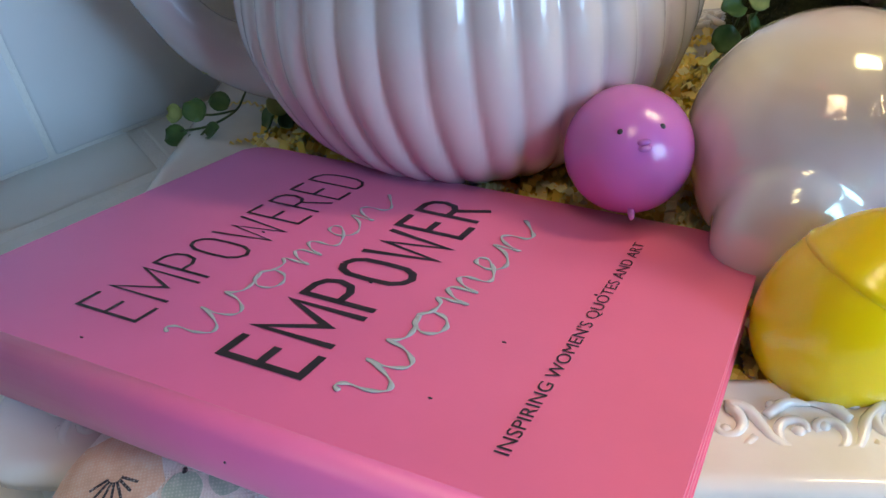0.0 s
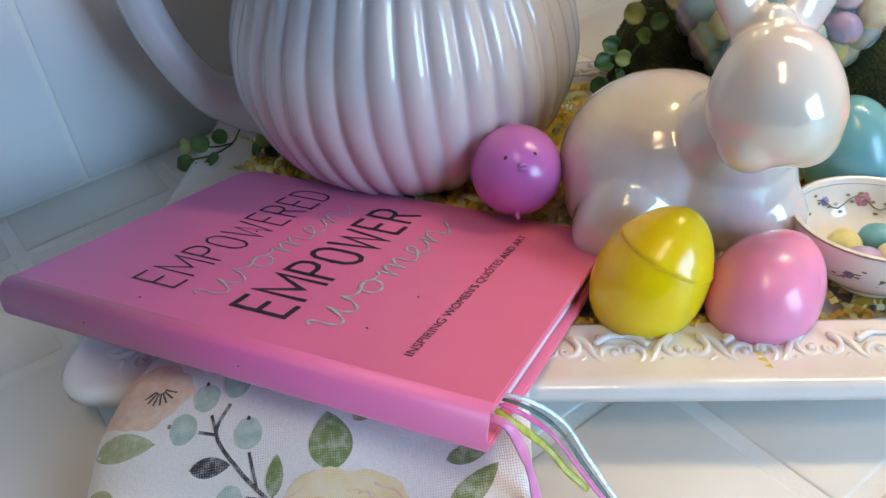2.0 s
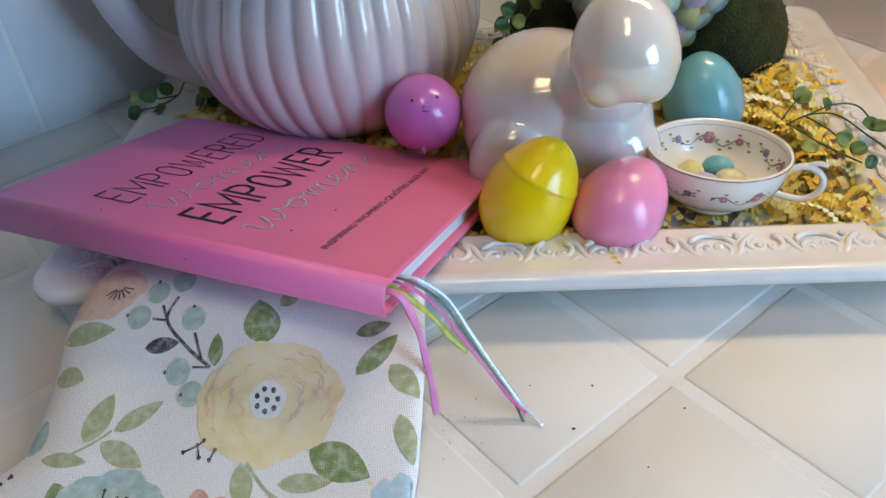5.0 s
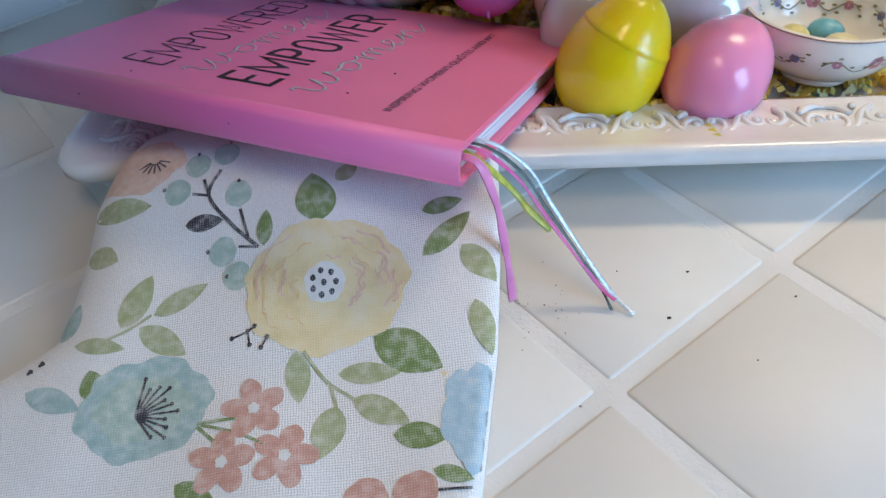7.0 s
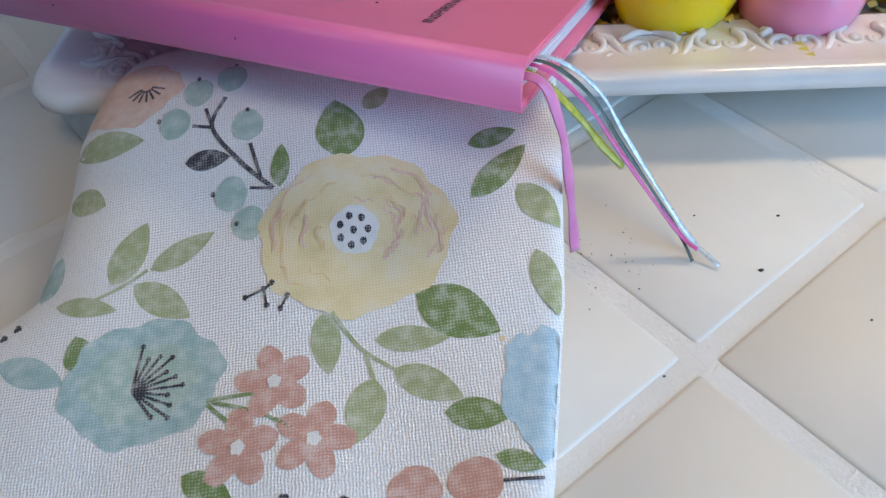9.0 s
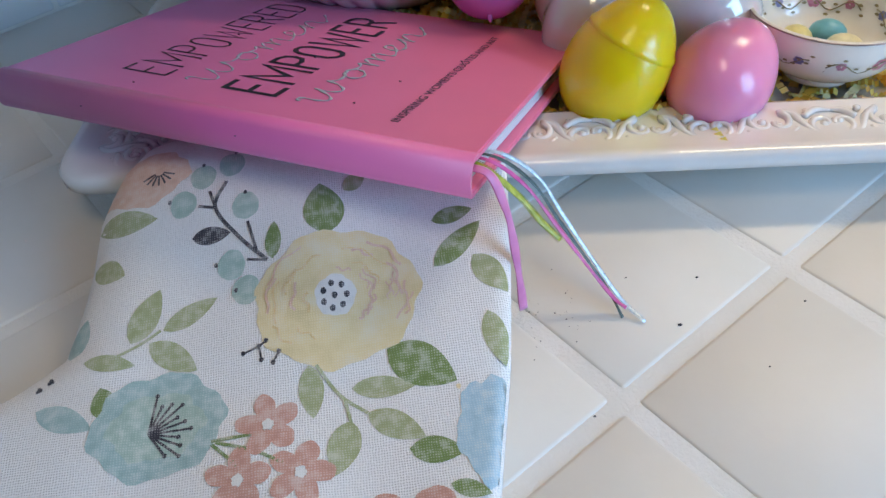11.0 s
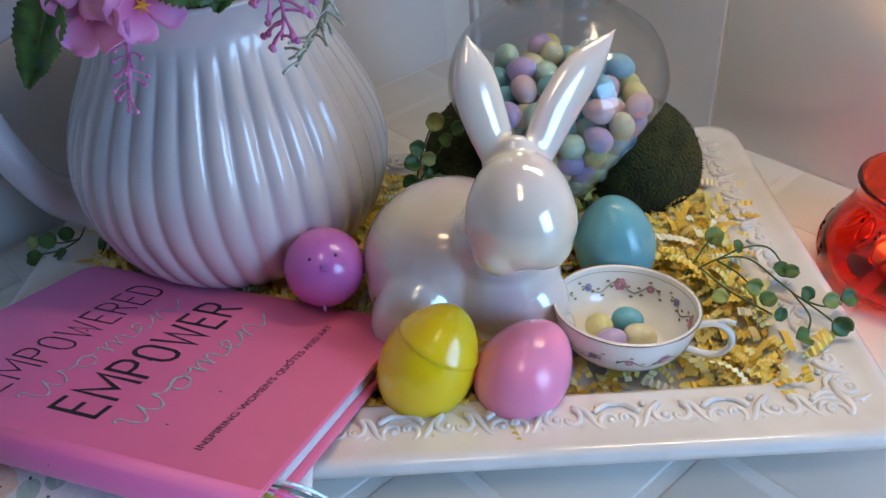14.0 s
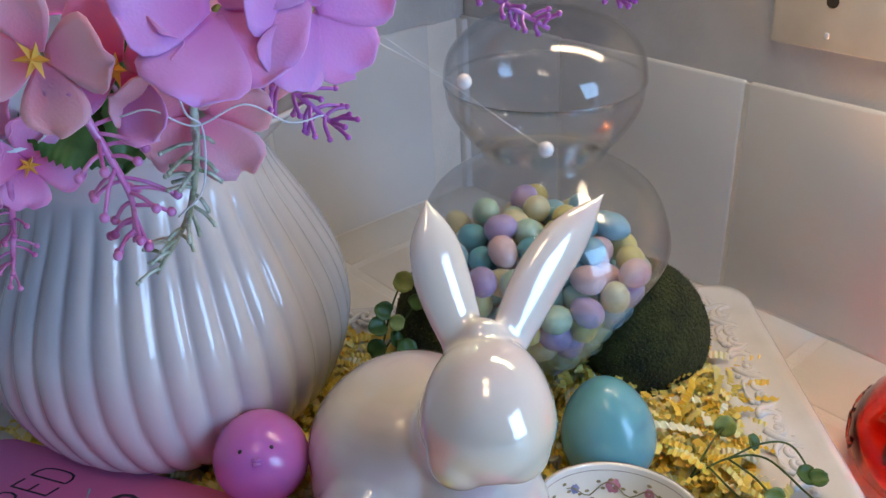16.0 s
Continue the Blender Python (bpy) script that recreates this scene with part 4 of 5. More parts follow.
# ---- prints on the towel ----
def ink(name, colour, scale=260):
    """Print on cotton: the weave and bare threads show through in places."""
    m, tree, sh = material(name, colour, 0.9, Sheen_Weight=0.2)
    n = noise_node(tree, scale, 5)
    co = tree.nodes.new("ShaderNodeTexCoord")
    waves = []
    for axis in ("X", "Y"):
        w = tree.nodes.new("ShaderNodeTexWave")
        w.bands_direction = axis
        w.inputs["Scale"].default_value, w.inputs["Distortion"].default_value = 330.0, 4.0
        tree.links.new(co.outputs["Object"], w.inputs["Vector"])
        waves.append(w)
    mul = tree.nodes.new("ShaderNodeMath")
    mul.operation = "MULTIPLY"
    tree.links.new(waves[0].outputs["Fac"], mul.inputs[0])
    tree.links.new(waves[1].outputs["Fac"], mul.inputs[1])
    add = tree.nodes.new("ShaderNodeMath")
    add.operation = "MULTIPLY_ADD"
    add.inputs[1].default_value = 0.30
    tree.links.new(mul.outputs[0], add.inputs[0])
    tree.links.new(n.outputs["Fac"], add.inputs[2])
    bare = tuple(c + (b - c) * 0.45 for c, b in zip(colour, (0.90, 0.87, 0.82)))
    r = ramp_node(tree, add.outputs[0], [(0.28, tuple(c * 0.88 for c in colour)), (0.52, colour), (0.80, bare)])
    tree.links.new(r.outputs[0], sh.inputs["Base Color"])
    bump_node(tree, sh, add.outputs[0], 0.4, 0.0006)
    return m


SAGE, GREEN = ink("sage_ink", (0.40, 0.43, 0.22)), ink("green_ink", (0.19, 0.27, 0.08))
MINT, BLUEGREEN = ink("mint_ink", (0.40, 0.54, 0.46)), ink("blue_green_ink", (0.36, 0.52, 0.50))
BUTTER, PEACH = ink("butter_ink", (0.86, 0.70, 0.38), 120), ink("peach_ink", (0.82, 0.55, 0.40))
BUTTER_DEEP = ink("deep_butter_ink", (0.84, 0.62, 0.30), 200)
CORAL, CHAR = ink("coral_ink", (0.64, 0.33, 0.25)), ink("charcoal_ink", (0.04, 0.035, 0.045))
PALEBLUE, WHITE_INK = ink("pale_blue_ink", (0.42, 0.62, 0.72)), ink("white_ink", (0.84, 0.81, 0.76))


def printed(name, mat, outline, centre, lift=0.0004, rings=5):
    """A flat print that follows the cloth: an outline of (x, y) filled in rings round its centre."""
    bm = bmesh.new()

    def at(x, y):
        x = clamp(x, towel_left(y) + 0.0008, towel_right(y) - 0.0008)
        return bm.verts.new((x, y, towel_height(x, y) + 0.4 * lift - 0.0022 * (1 - min(1, min(x - towel_left(y), towel_right(y) - x) / 0.005)) ** 2))
    mid = at(*centre)
    prev = None
    for k in range(1, rings + 1):
        t = k / rings
        ring = [at(centre[0] + (x - centre[0]) * t, centre[1] + (y - centre[1]) * t) for x, y in outline]
        n = len(ring)
        for i in range(n):
            j = (i + 1) % n
            if prev is None:
                bm.faces.new((mid, ring[i], ring[j]))
            else:
                bm.faces.new((prev[i], ring[i], ring[j], prev[j]))
        prev = ring
    return part(name, bm, mat, towel)


def blot(name, mat, x, y, rx, ry, wave=0.06, lobes=7, seed=0, lift=0.0004, rings=5, n=40, turn=0.0):
    out = []
    for k in range(n):
        a = 2 * math.pi * k / n
        w = 1 + wave * math.sin(lobes * a + seed) + wave * 0.6 * math.sin((lobes * 2 + 1) * a + 2 * seed)
        dx, dy = rx * w * math.cos(a), ry * w * math.sin(a)
        out.append((x + dx * math.cos(turn) - dy * math.sin(turn), y + dx * math.sin(turn) + dy * math.cos(turn)))
    return printed(name, mat, out, (x, y), lift, rings)


def leaf_print(mat, x0, y0, x1, y1, wide):
    d = Vector((x1 - x0, y1 - y0))
    s = Vector((-d.y, d.x))
    out = []
    for side in (1, -1):
        for k in range(11):
            t = k / 10 if side == 1 else 1 - k / 10
            if side == -1 and k in (0, 10):
                continue
            w = wide * 0.5 * math.sin(math.pi * t ** 0.85) ** 0.8 * side
            out.append((x0 + d.x * t + s.x * w, y0 + d.y * t + s.y * w))
    return printed("printed_leaf", mat, out, (x0 + d.x * 0.5, y0 + d.y * 0.5), 0.0005, 4)


def line_print(name, mat, pts, w, lift=0.0006):
    pts = smooth_path([(*q, 0) for q in pts], 6)
    left, right = [], []
    for i, q in enumerate(pts):
        d = Vector(pts[min(i + 1, len(pts) - 1)] - pts[max(i - 1, 0)])
        s = Vector((-d.y, d.x, 0)).normalized() * w
        left.append((q[0] + s.x, q[1] + s.y))
        right.append((q[0] - s.x, q[1] - s.y))
    bm = bmesh.new()
    va = [bm.verts.new((x, y, towel_height(x, y) + 0.4 * lift)) for x, y in left]
    vb = [bm.verts.new((x, y, towel_height(x, y) + 0.4 * lift)) for x, y in right]
    for i in range(len(va) - 1):
        bm.faces.new((va[i], va[i + 1], vb[i + 1], vb[i]))
    return part(name, bm, mat, towel)


for mat, x0, y0, x1, y1, w in (
        (SAGE, -0.064, 0.182, -0.037, 0.1785, 0.40), (SAGE, -0.0645, 0.165, -0.0499, 0.1568, 0.6), (SAGE, -0.0451, 0.126, -0.0346, 0.1472, 0.48), (SAGE, -0.033, 0.1299, -0.012, 0.1396, 0.36),
        (SAGE, -0.038, 0.1253, -0.0192, 0.1115, 0.44), (SAGE, -0.0626, 0.1215, -0.0424, 0.1167, 0.34), (GREEN, 0.0101, 0.1509, 0.0114, 0.1666, 0.42), (GREEN, 0.0325, 0.1575, 0.0303, 0.1804, 0.72),
        (SAGE, 0.0400, 0.1760, 0.0490, 0.1840, 0.6), (GREEN, 0.0733, 0.1570, 0.0899, 0.1590, 0.42), (GREEN, 0.072, 0.1374, 0.0923, 0.1534, 0.36)):
    leaf_print(mat, x0, y0, x1, y1, w)
for mat, x0, y0, x1, y1, w in (
        (SAGE, 0.0875, 0.1400, 0.0985, 0.1235, 0.55), (SAGE, 0.0895, 0.1165, 0.0930, 0.0950, 0.42), (GREEN, 0.0511, 0.1076, 0.0749, 0.0923, 0.56), (SAGE, 0.0223, 0.1061, 0.0232, 0.0859, 0.46), (SAGE, 0.0371, 0.0956, 0.0598, 0.0928, 0.36),
        (SAGE, 0.0423, 0.0854, 0.0617, 0.0733, 0.44), (SAGE, 0.0363, 0.0835, 0.03, 0.0637, 0.56), (GREEN, 0.0557, 0.0699, 0.0744, 0.0660, 0.52), (GREEN, 0.0681, 0.0551, 0.081, 0.0499, 0.44), (GREEN, -0.0502, 0.0961, -0.0545, 0.1094, 0.7),
        (BLUEGREEN, -0.0776, 0.1039, -0.0555, 0.0929, 0.40), (GREEN, -0.018, 0.0603, -0.0034, 0.0504, 0.5), (CHAR, -0.0222, 0.166, -0.0063, 0.1655, 0.48), (BLUEGREEN, -0.0690, 0.1250, -0.0645, 0.1422, 0.5)):
    leaf_print(mat, x0, y0, x1, y1, w)
# the butter-yellow bloom with its peach brush strokes and dotted heart
blot("printed_flower", BUTTER, 0.0342, 0.1312, 0.0315, 0.0275, 0.035, 7, 1.0, 0.0006, 10, 64)
strokes = random.Random(17)
for k in range(26):
    r, a0 = strokes.uniform(0.38, 0.95), strokes.choice((strokes.uniform(2.0, 3.9), strokes.uniform(-1.2, 0.8), strokes.uniform(0, 6.28)))
    a1 = a0 + strokes.uniform(0.35, 0.9)
    line_print("brush_stroke", PEACH if k % 3 else BUTTER_DEEP, [(0.0342 + 0.030 * (r + 0.03 * math.sin(i * 1.7 + k)) * math.cos(a0 + (a1 - a0) * i / 5), 0.1312 + 0.0262 * (r + 0.03 * math.sin(i * 1.7 + k)) * math.sin(a0 + (a1 - a0) * i / 5)) for i in range(6)], strokes.uniform(0.00025, 0.0006), 0.00085 + 0.00003 * k)
blot("flower_heart", WHITE_INK, 0.0338, 0.1315, 0.0078, 0.0085, 0.04, 5, 0.5, 0.0009, 3)
for k in range(8):
    a = k * 2 * math.pi / 7
    r = 0.0 if k == 7 else 1.0
    blot("printed_dot", CHAR, 0.0335 + 0.0046 * r * math.cos(a), 0.1313 + 0.0052 * r * math.sin(a), 0.0011, 0.0014, 0.05, 3, k, 0.0012, 2, 12)
# the peach bloom under the spine
blot("printed_flower", PEACH, -0.0445, 0.2010, 0.020, 0.0155, 0.06, 5, 2.0, 0.0006, 6)
for k in range(7):
    a = -0.4 - k * 0.38
    line_print("stamen", CHAR, [(-0.0375 + 0.002 * math.cos(a), 0.2020 + 0.002 * math.sin(a)), (-0.0375 + 0.0075 * math.cos(a), 0.2020 + 0.0075 * math.sin(a))], 0.0004, 0.0010)
# the blue-green bloom
blot("printed_flower", BLUEGREEN, -0.0322, 0.0915, 0.0240, 0.0205, 0.045, 6, 0.4, 0.0006, 9, 56)
blot("flower_heart", MINT, -0.0325, 0.0912, 0.017, 0.013, 0.07, 6, 1.4, 0.0009, 6)
for k in range(11):
    a = -0.95 + k * 0.24
    r = 0.011 + 0.004 * ((k * 5) % 3) / 2
    line_print("stamen", CHAR, [(-0.0350, 0.0885), (-0.0350 + r * 0.6 * math.cos(a), 0.0885 + r * 0.6 * math.sin(a)), (-0.0350 + r * math.cos(a), 0.0885 + r * math.sin(a))], 0.00045, 0.0013)
    blot("printed_dot", CHAR, -0.0350 + r * math.cos(a), 0.0885 + r * math.sin(a), 0.0008, 0.0009, 0.05, 3, k, 0.0014, 2, 10)
# coral five-petalled flowers on green stalks
for pts in ([(-0.0125, 0.0822), (0.001, 0.0825)], [(-0.0125, 0.0812), (-0.003, 0.0715)], [(-0.0110, 0.0815), (0.0020, 0.0765), (0.0125, 0.0705)]):
    line_print("printed_stalk", GREEN, pts, 0.0006, 0.0006)
for i, (x, y) in enumerate(((0.0073, 0.0856), (-0.0026, 0.0660), (0.0187, 0.0662))):
    for k in range(5):
        a = k * 2 * math.pi / 5 + 0.5 + i
        blot("printed_petal", CORAL, x + 0.0066 * math.cos(a), y + 0.0070 * math.sin(a), 0.0052, 0.0040, 0.05, 2, k, 0.0006 + 0.0001 * (k % 2), 3, 20, a)
    blot("flower_heart", WHITE_INK, x, y, 0.0020, 0.0022, 0.15, 5, i, 0.0012, 2, 20)
# the sprig of mint berries
for pts, w in (([(0.0081, 0.1509), (-0.0030, 0.1630), (-0.0125, 0.1776), (-0.008, 0.1899)], 0.00075), ([(-0.0125, 0.1776), (-0.0197, 0.1798)], 0.0006), ([(-0.0125, 0.1776), (-0.015, 0.186)], 0.0006),
               ([(0.0043, 0.1543), (0.0006, 0.169)], 0.0006), ([(0.0072, 0.1511), (0.0, 0.1528)], 0.0005)):
    line_print("printed_stalk", CHAR, pts, w, 0.0007)
for k, (x, y, dx, dy) in enumerate(((-0.018, 0.1942, 0.0, 0.0062), (-0.006, 0.1985, 0.0015, 0.0062), (-0.026, 0.1822, -0.0058, 0.002), (-0.0001, 0.1763, 0, 0.006), (-0.0063, 0.1518, -0.0062, 0.001), (-0.0006, 0.1403, -0.004, 0.0005))):
    blot("printed_berry", MINT, x, y, 0.0055, 0.0062, 0.03, 3, k, 0.0006, 3, 24)
    blot("printed_dot", CHAR, x + dx, y + dy, 0.0008, 0.0010, 0.05, 3, k, 0.0011, 2, 10)
for pts in ([(0.0249, 0.1058), (0.0328, 0.0936), (0.0423, 0.0854)], [(0.0345, 0.0915), (0.0364, 0.0817)], [(-0.0532, 0.1198), (-0.0423, 0.1247), (-0.0339, 0.1301)]):
    line_print("printed_stalk", SAGE, pts, 0.0006, 0.0007)
for pts in ([(-0.0018, 0.1145), (0.0041, 0.1163), (0.0068, 0.1180)], [(0.0041, 0.1163), (0.0049, 0.1110)], [(0.0115, 0.1131), (0.0093, 0.1093)]):
    line_print("printed_stalk", CHAR, pts, 0.0004, 0.0007)
    for q in (pts[0], pts[-1]):
        blot("printed_dot", CHAR, q[0], q[1], 0.0009, 0.001, 0.05, 3, 1, 0.0009, 2, 10)
blot("printed_flower", PALEBLUE, 0.0850, 0.0720, 0.0125, 0.0200, 0.07, 6, 0.8, 0.0005, 6)
for x in (0.0454, 0.0619):
    blot("printed_berry", CORAL, x, 0.0485, 0.0075, 0.0070, 0.04, 3, x * 90, 0.0006, 3, 24)
line_print("printed_stalk", CHAR, [(0.0690, 0.0478), (0.0800, 0.0470)], 0.0005, 0.0008)
for x, y in ((-0.0786, 0.1136), (-0.0746, 0.1164), (0.0105, 0.0500), (0.0265, 0.0478)):
    blot("printed_dot", CHAR, x, y, 0.0013, 0.0014, 0.2, 3, x * 50, 0.0008, 2, 12)
blot("printed_dot", BUTTER, 0.0751, 0.0900, 0.0009, 0.001, 0.1, 3, 0, 0.0008, 2, 12)

# ---- ribbons from the book ----
RIB_PINK = mottled("pink_satin", (0.70, 0.16, 0.36), (0.85, 0.26, 0.48), 0.35, 90, Sheen_Weight=0.4)
RIB_HOT = mottled("magenta_satin", (0.55, 0.05, 0.22), (0.75, 0.10, 0.34), 0.35, 200, Sheen_Weight=0.4)
RIB_DARK = mottled("dark_satin", (0.03, 0.05, 0.04), (0.08, 0.11, 0.09), 0.4, 200)
RIB_LIME = mottled("lime_satin", (0.30, 0.32, 0.02), (0.55, 0.55, 0.08), 0.4, 400)
RIB_SILVER = mottled("silver_braid", (0.40, 0.50, 0.58), (0.75, 0.82, 0.86), 0.3, 700, 0.6, 0.0006, 900, metal=0.4)


def ribbon(label, mat, pts, width, edge=False, up=(0.3, -0.6, 0.75)):
    ob = thing("ribbon", label, "ribbon", None, "ribbons from the book")
    bm = bmesh.new()
    path = smooth_path(pts, 8)
    tube(bm, path, [width / 2 * (0.85 + 0.15 * math.cos(0.5 * k)) for k in range(len(path))], 8, 0.14, up)
    part("band", bm, mat, ob)
    if edge:
        bm = bmesh.new()
        for i in range(0, len(path) - 1):
            for f in (0.0, 0.5):
                p = Vector(path[i]).lerp(Vector(path[i + 1]), f)
                d = Vector(path[i + 1] - path[i]).normalized()
                s = d.cross(Vector(up)).normalized()
                for sg in (-1, 1):
                    ellipsoid(bm, p, (0.00028, 0.00028, 0.00028), Matrix.Translation(p + s * (width / 2 * sg)), 5, 4)
        part("picot_edge", bm, mat, ob)
    return ob


R0 = BOOK_M @ Vector((0.004, -BH + 0.014, -0.0085))
R1 = BOOK_M @ Vector((0.013, -BH + 0.012, -0.0055))
ribbon("narrow pink satin ribbon marker hanging from the book", RIB_PINK, [R0, BOOK_M @ Vector((0.0045, -BH - 0.003, -0.0065)), (0.1005, 0.1395, 0.0505), (0.1030, 0.1370, 0.034), (0.1045, 0.1345, 0.018), (0.1055, 0.1305, 0.0025)], 0.0042)
ribbon("silver braided ribbon marker trailing onto the worktop", RIB_SILVER, [R1, BOOK_M @ Vector((0.017, -BH - 0.004, -0.0040)), (0.1150, 0.1530, 0.0515), (0.1235, 0.1455, 0.037), (0.1345, 0.1355, 0.019), (0.1435, 0.1265, 0.006), (0.1510, 0.1175, 0.0012)], 0.0016, True)
ribbon("dark satin ribbon marker trailing onto the worktop", RIB_DARK, [R1, BOOK_M @ Vector((0.0150, -BH - 0.003, -0.0050)), (0.1125, 0.1515, 0.0505), (0.1215, 0.1445, 0.036), (0.1330, 0.1345, 0.0185), (0.1395, 0.1280, 0.008), (0.1430, 0.1210, 0.0012)], 0.0016)
ribbon("magenta satin ribbon marker trailing from the book", RIB_HOT, [R1, BOOK_M @ Vector((0.0125, -BH - 0.003, -0.0060)), (0.1100, 0.1500, 0.0500), (0.1200, 0.1430, 0.0355), (0.1320, 0.1335, 0.018), (0.1405, 0.1260, 0.0075), (0.1445, 0.1225, 0.005)], 0.0019)
ribbon("short lime green ribbon marker with picot edges", RIB_LIME, [R1, BOOK_M @ Vector((0.0105, -BH - 0.002, -0.0085)), (0.1080, 0.1470, 0.0465), (0.1140, 0.1430, 0.0385), (0.1215, 0.1395, 0.030)], 0.0026, True)

# ---- trailing greenery ----
def round_leaf(centre, size, face, tip, mat, parent):
    """A small two-lobed cupped leaf."""
    f = Vector(face).normalized()
    t = Vector(tip)
    t = (t - f * t.dot(f)).normalized()
    s = f.cross(t)
    bm = bmesh.new()
    rows = []
    for i in range(6):
        v = i / 5
        row = []
        for j in range(7):
            u = j / 6 * 2 - 1
            w = size * 0.56 * (math.sin(math.pi * (0.10 + 0.84 * v)) ** 0.6)
            p = Vector(centre) + t * (size * (v - 0.45)) + s * (u * w) + f * (size * 0.22 * u * u - size * 0.14 * (v - 0.5) ** 2)
            row.append(bm.verts.new(p))
        rows.append(row)
    for a, b in zip(rows, rows[1:]):
        for j in range(6):
            bm.faces.new((a[j], a[j + 1], b[j + 1], b[j]))
    ob = part("leaf", bm, mat, parent)
    mod = ob.modifiers.new("thickness", "SOLIDIFY")
    mod.thickness = 0.0005
    return ob


def vine(label, stems, leaves, size, seed, face=(0, -0.7, 0.7)):
    ob = thing("leafy_vine", label, "artificial vine", None, "artificial vines")
    for pts in stems:
        bm = bmesh.new()
        tube(bm, smooth_path(pts, 6), 0.00055, 6)
        part("stem", bm, STEM, ob)
    rng = random.Random(seed)
    for k, p in enumerate(leaves):
        f = Vector(face) + Vector((rng.uniform(-0.6, 0.6), rng.uniform(-0.5, 0.5), rng.uniform(-0.5, 0.4)))
        tip = (rng.uniform(-1, 1), rng.uniform(-0.6, 0.3), rng.uniform(-1, 0.6))
        round_leaf(p, size * rng.uniform(0.8, 1.15), f, tip, LEAF if k % 4 else LEAF_PALE, ob)
    return ob


vine("trailing green plastic vine lying over the tray rim beside the teacup",
     [[(0.322, 0.288, 0.026), (0.339, 0.287, 0.036), (0.356, 0.283, 0.037), (0.3655, 0.262, 0.034), (0.370, 0.249, 0.0335), (0.378, 0.240, 0.0335), (0.388, 0.239, 0.034)], [(0.339, 0.287, 0.036), (0.358, 0.291, 0.039), (0.371, 0.288, 0.038), (0.3735, 0.270, 0.034)],
      [(0.330, 0.287, 0.032), (0.336, 0.262, 0.034), (0.350, 0.240, 0.033)], [(0.339, 0.287, 0.036), (0.347, 0.275, 0.034), (0.350, 0.262, 0.033)], [(0.370, 0.249, 0.0335), (0.3755, 0.235, 0.033), (0.3780, 0.224, 0.033)], [(0.368, 0.256, 0.0335), (0.368, 0.234, 0.033), (0.357, 0.219, 0.033)], [(0.322, 0.288, 0.026), (0.338, 0.302, 0.034), (0.346, 0.308, 0.036)]],
     [(0.347, 0.309, 0.037), (0.353, 0.293, 0.039), (0.3735, 0.267, 0.036), (0.369, 0.270, 0.036), (0.349, 0.260, 0.036), (0.351, 0.248, 0.036), (0.352, 0.237, 0.036), (0.372, 0.247, 0.037), (0.382, 0.240, 0.037), (0.3915, 0.240, 0.037), (0.378, 0.222, 0.036), (0.355, 0.217, 0.036), (0.329, 0.259, 0.033)], 0.0092, 4)
vine("trailing green plastic vine behind the book beside the pitcher",
     [[(-0.0110, 0.403, 0.0170), (-0.0270, 0.404, 0.0410), (-0.0390, 0.406, 0.0290), (-0.0530, 0.406, 0.0225), (-0.0670, 0.406, 0.0210)], [(-0.0270, 0.404, 0.0410), (-0.0350, 0.406, 0.0530), (-0.0440, 0.406, 0.0550)], [(-0.0390, 0.406, 0.0290), (-0.0510, 0.406, 0.0280), (-0.0620, 0.406, 0.0310)], [(-0.0110, 0.403, 0.0170), (-0.0210, 0.403, 0.0310)], [(-0.0530, 0.406, 0.0225), (-0.0610, 0.404, 0.0160)]],
     [(-0.0440, 0.405, 0.0520), (-0.0330, 0.404, 0.0480), (-0.0570, 0.405, 0.0320), (-0.0450, 0.405, 0.0340), (-0.0660, 0.405, 0.0310), (-0.0700, 0.405, 0.0190), (-0.0620, 0.404, 0.0150), (-0.0510, 0.403, 0.0210), (-0.0180, 0.402, 0.0330), (-0.0150, 0.401, 0.0250), (-0.0230, 0.401, 0.0250)], 0.0095, 6)
vine("green plastic vine between the pitcher and the moss egg",
     [[(0.172, 0.395, 0.012), (0.180, 0.396, 0.040), (0.187, 0.397, 0.066), (0.196, 0.398, 0.086), (0.207, 0.398, 0.088)], [(0.180, 0.396, 0.040), (0.192, 0.396, 0.058), (0.203, 0.397, 0.073)], [(0.172, 0.395, 0.012), (0.186, 0.392, 0.034)]],
     [(0.196, 0.397, 0.087), (0.211, 0.396, 0.080), (0.184, 0.396, 0.070), (0.180, 0.395, 0.060), (0.191, 0.395, 0.062), (0.188, 0.395, 0.051), (0.202, 0.396, 0.073), (0.179, 0.394, 0.046), (0.186, 0.392, 0.036), (0.194, 0.393, 0.045), (0.176, 0.394, 0.032)], 0.0100, 9)


# ---- flowers in the pitcher ----
def petal_material(name, inner, outer, edge):
    m, tree, sh = material(name, outer, 0.55, Sheen_Weight=0.35, Subsurface_Weight=0.2, Subsurface_Scale=0.004)
    at = tree.nodes.new("ShaderNodeTexCoord")
    ln = tree.nodes.new("ShaderNodeVectorMath")
    ln.operation = "LENGTH"
    tree.links.new(at.outputs["Object"], ln.inputs[0])
    mul = tree.nodes.new("ShaderNodeMath")
    mul.operation = "MULTIPLY"
    mul.inputs[1].default_value = 36.0
    tree.links.new(ln.outputs["Value"], mul.inputs[0])
    r = ramp_node(tree, mul.outputs[0], [(0.12, inner), (0.5, outer), (0.95, edge)])
    tree.links.new(r.outputs[0], sh.inputs["Base Color"])
    bump_node(tree, sh, noise_node(tree, 1400, 2).outputs["Fac"], 0.3, 0.0004)
    return m


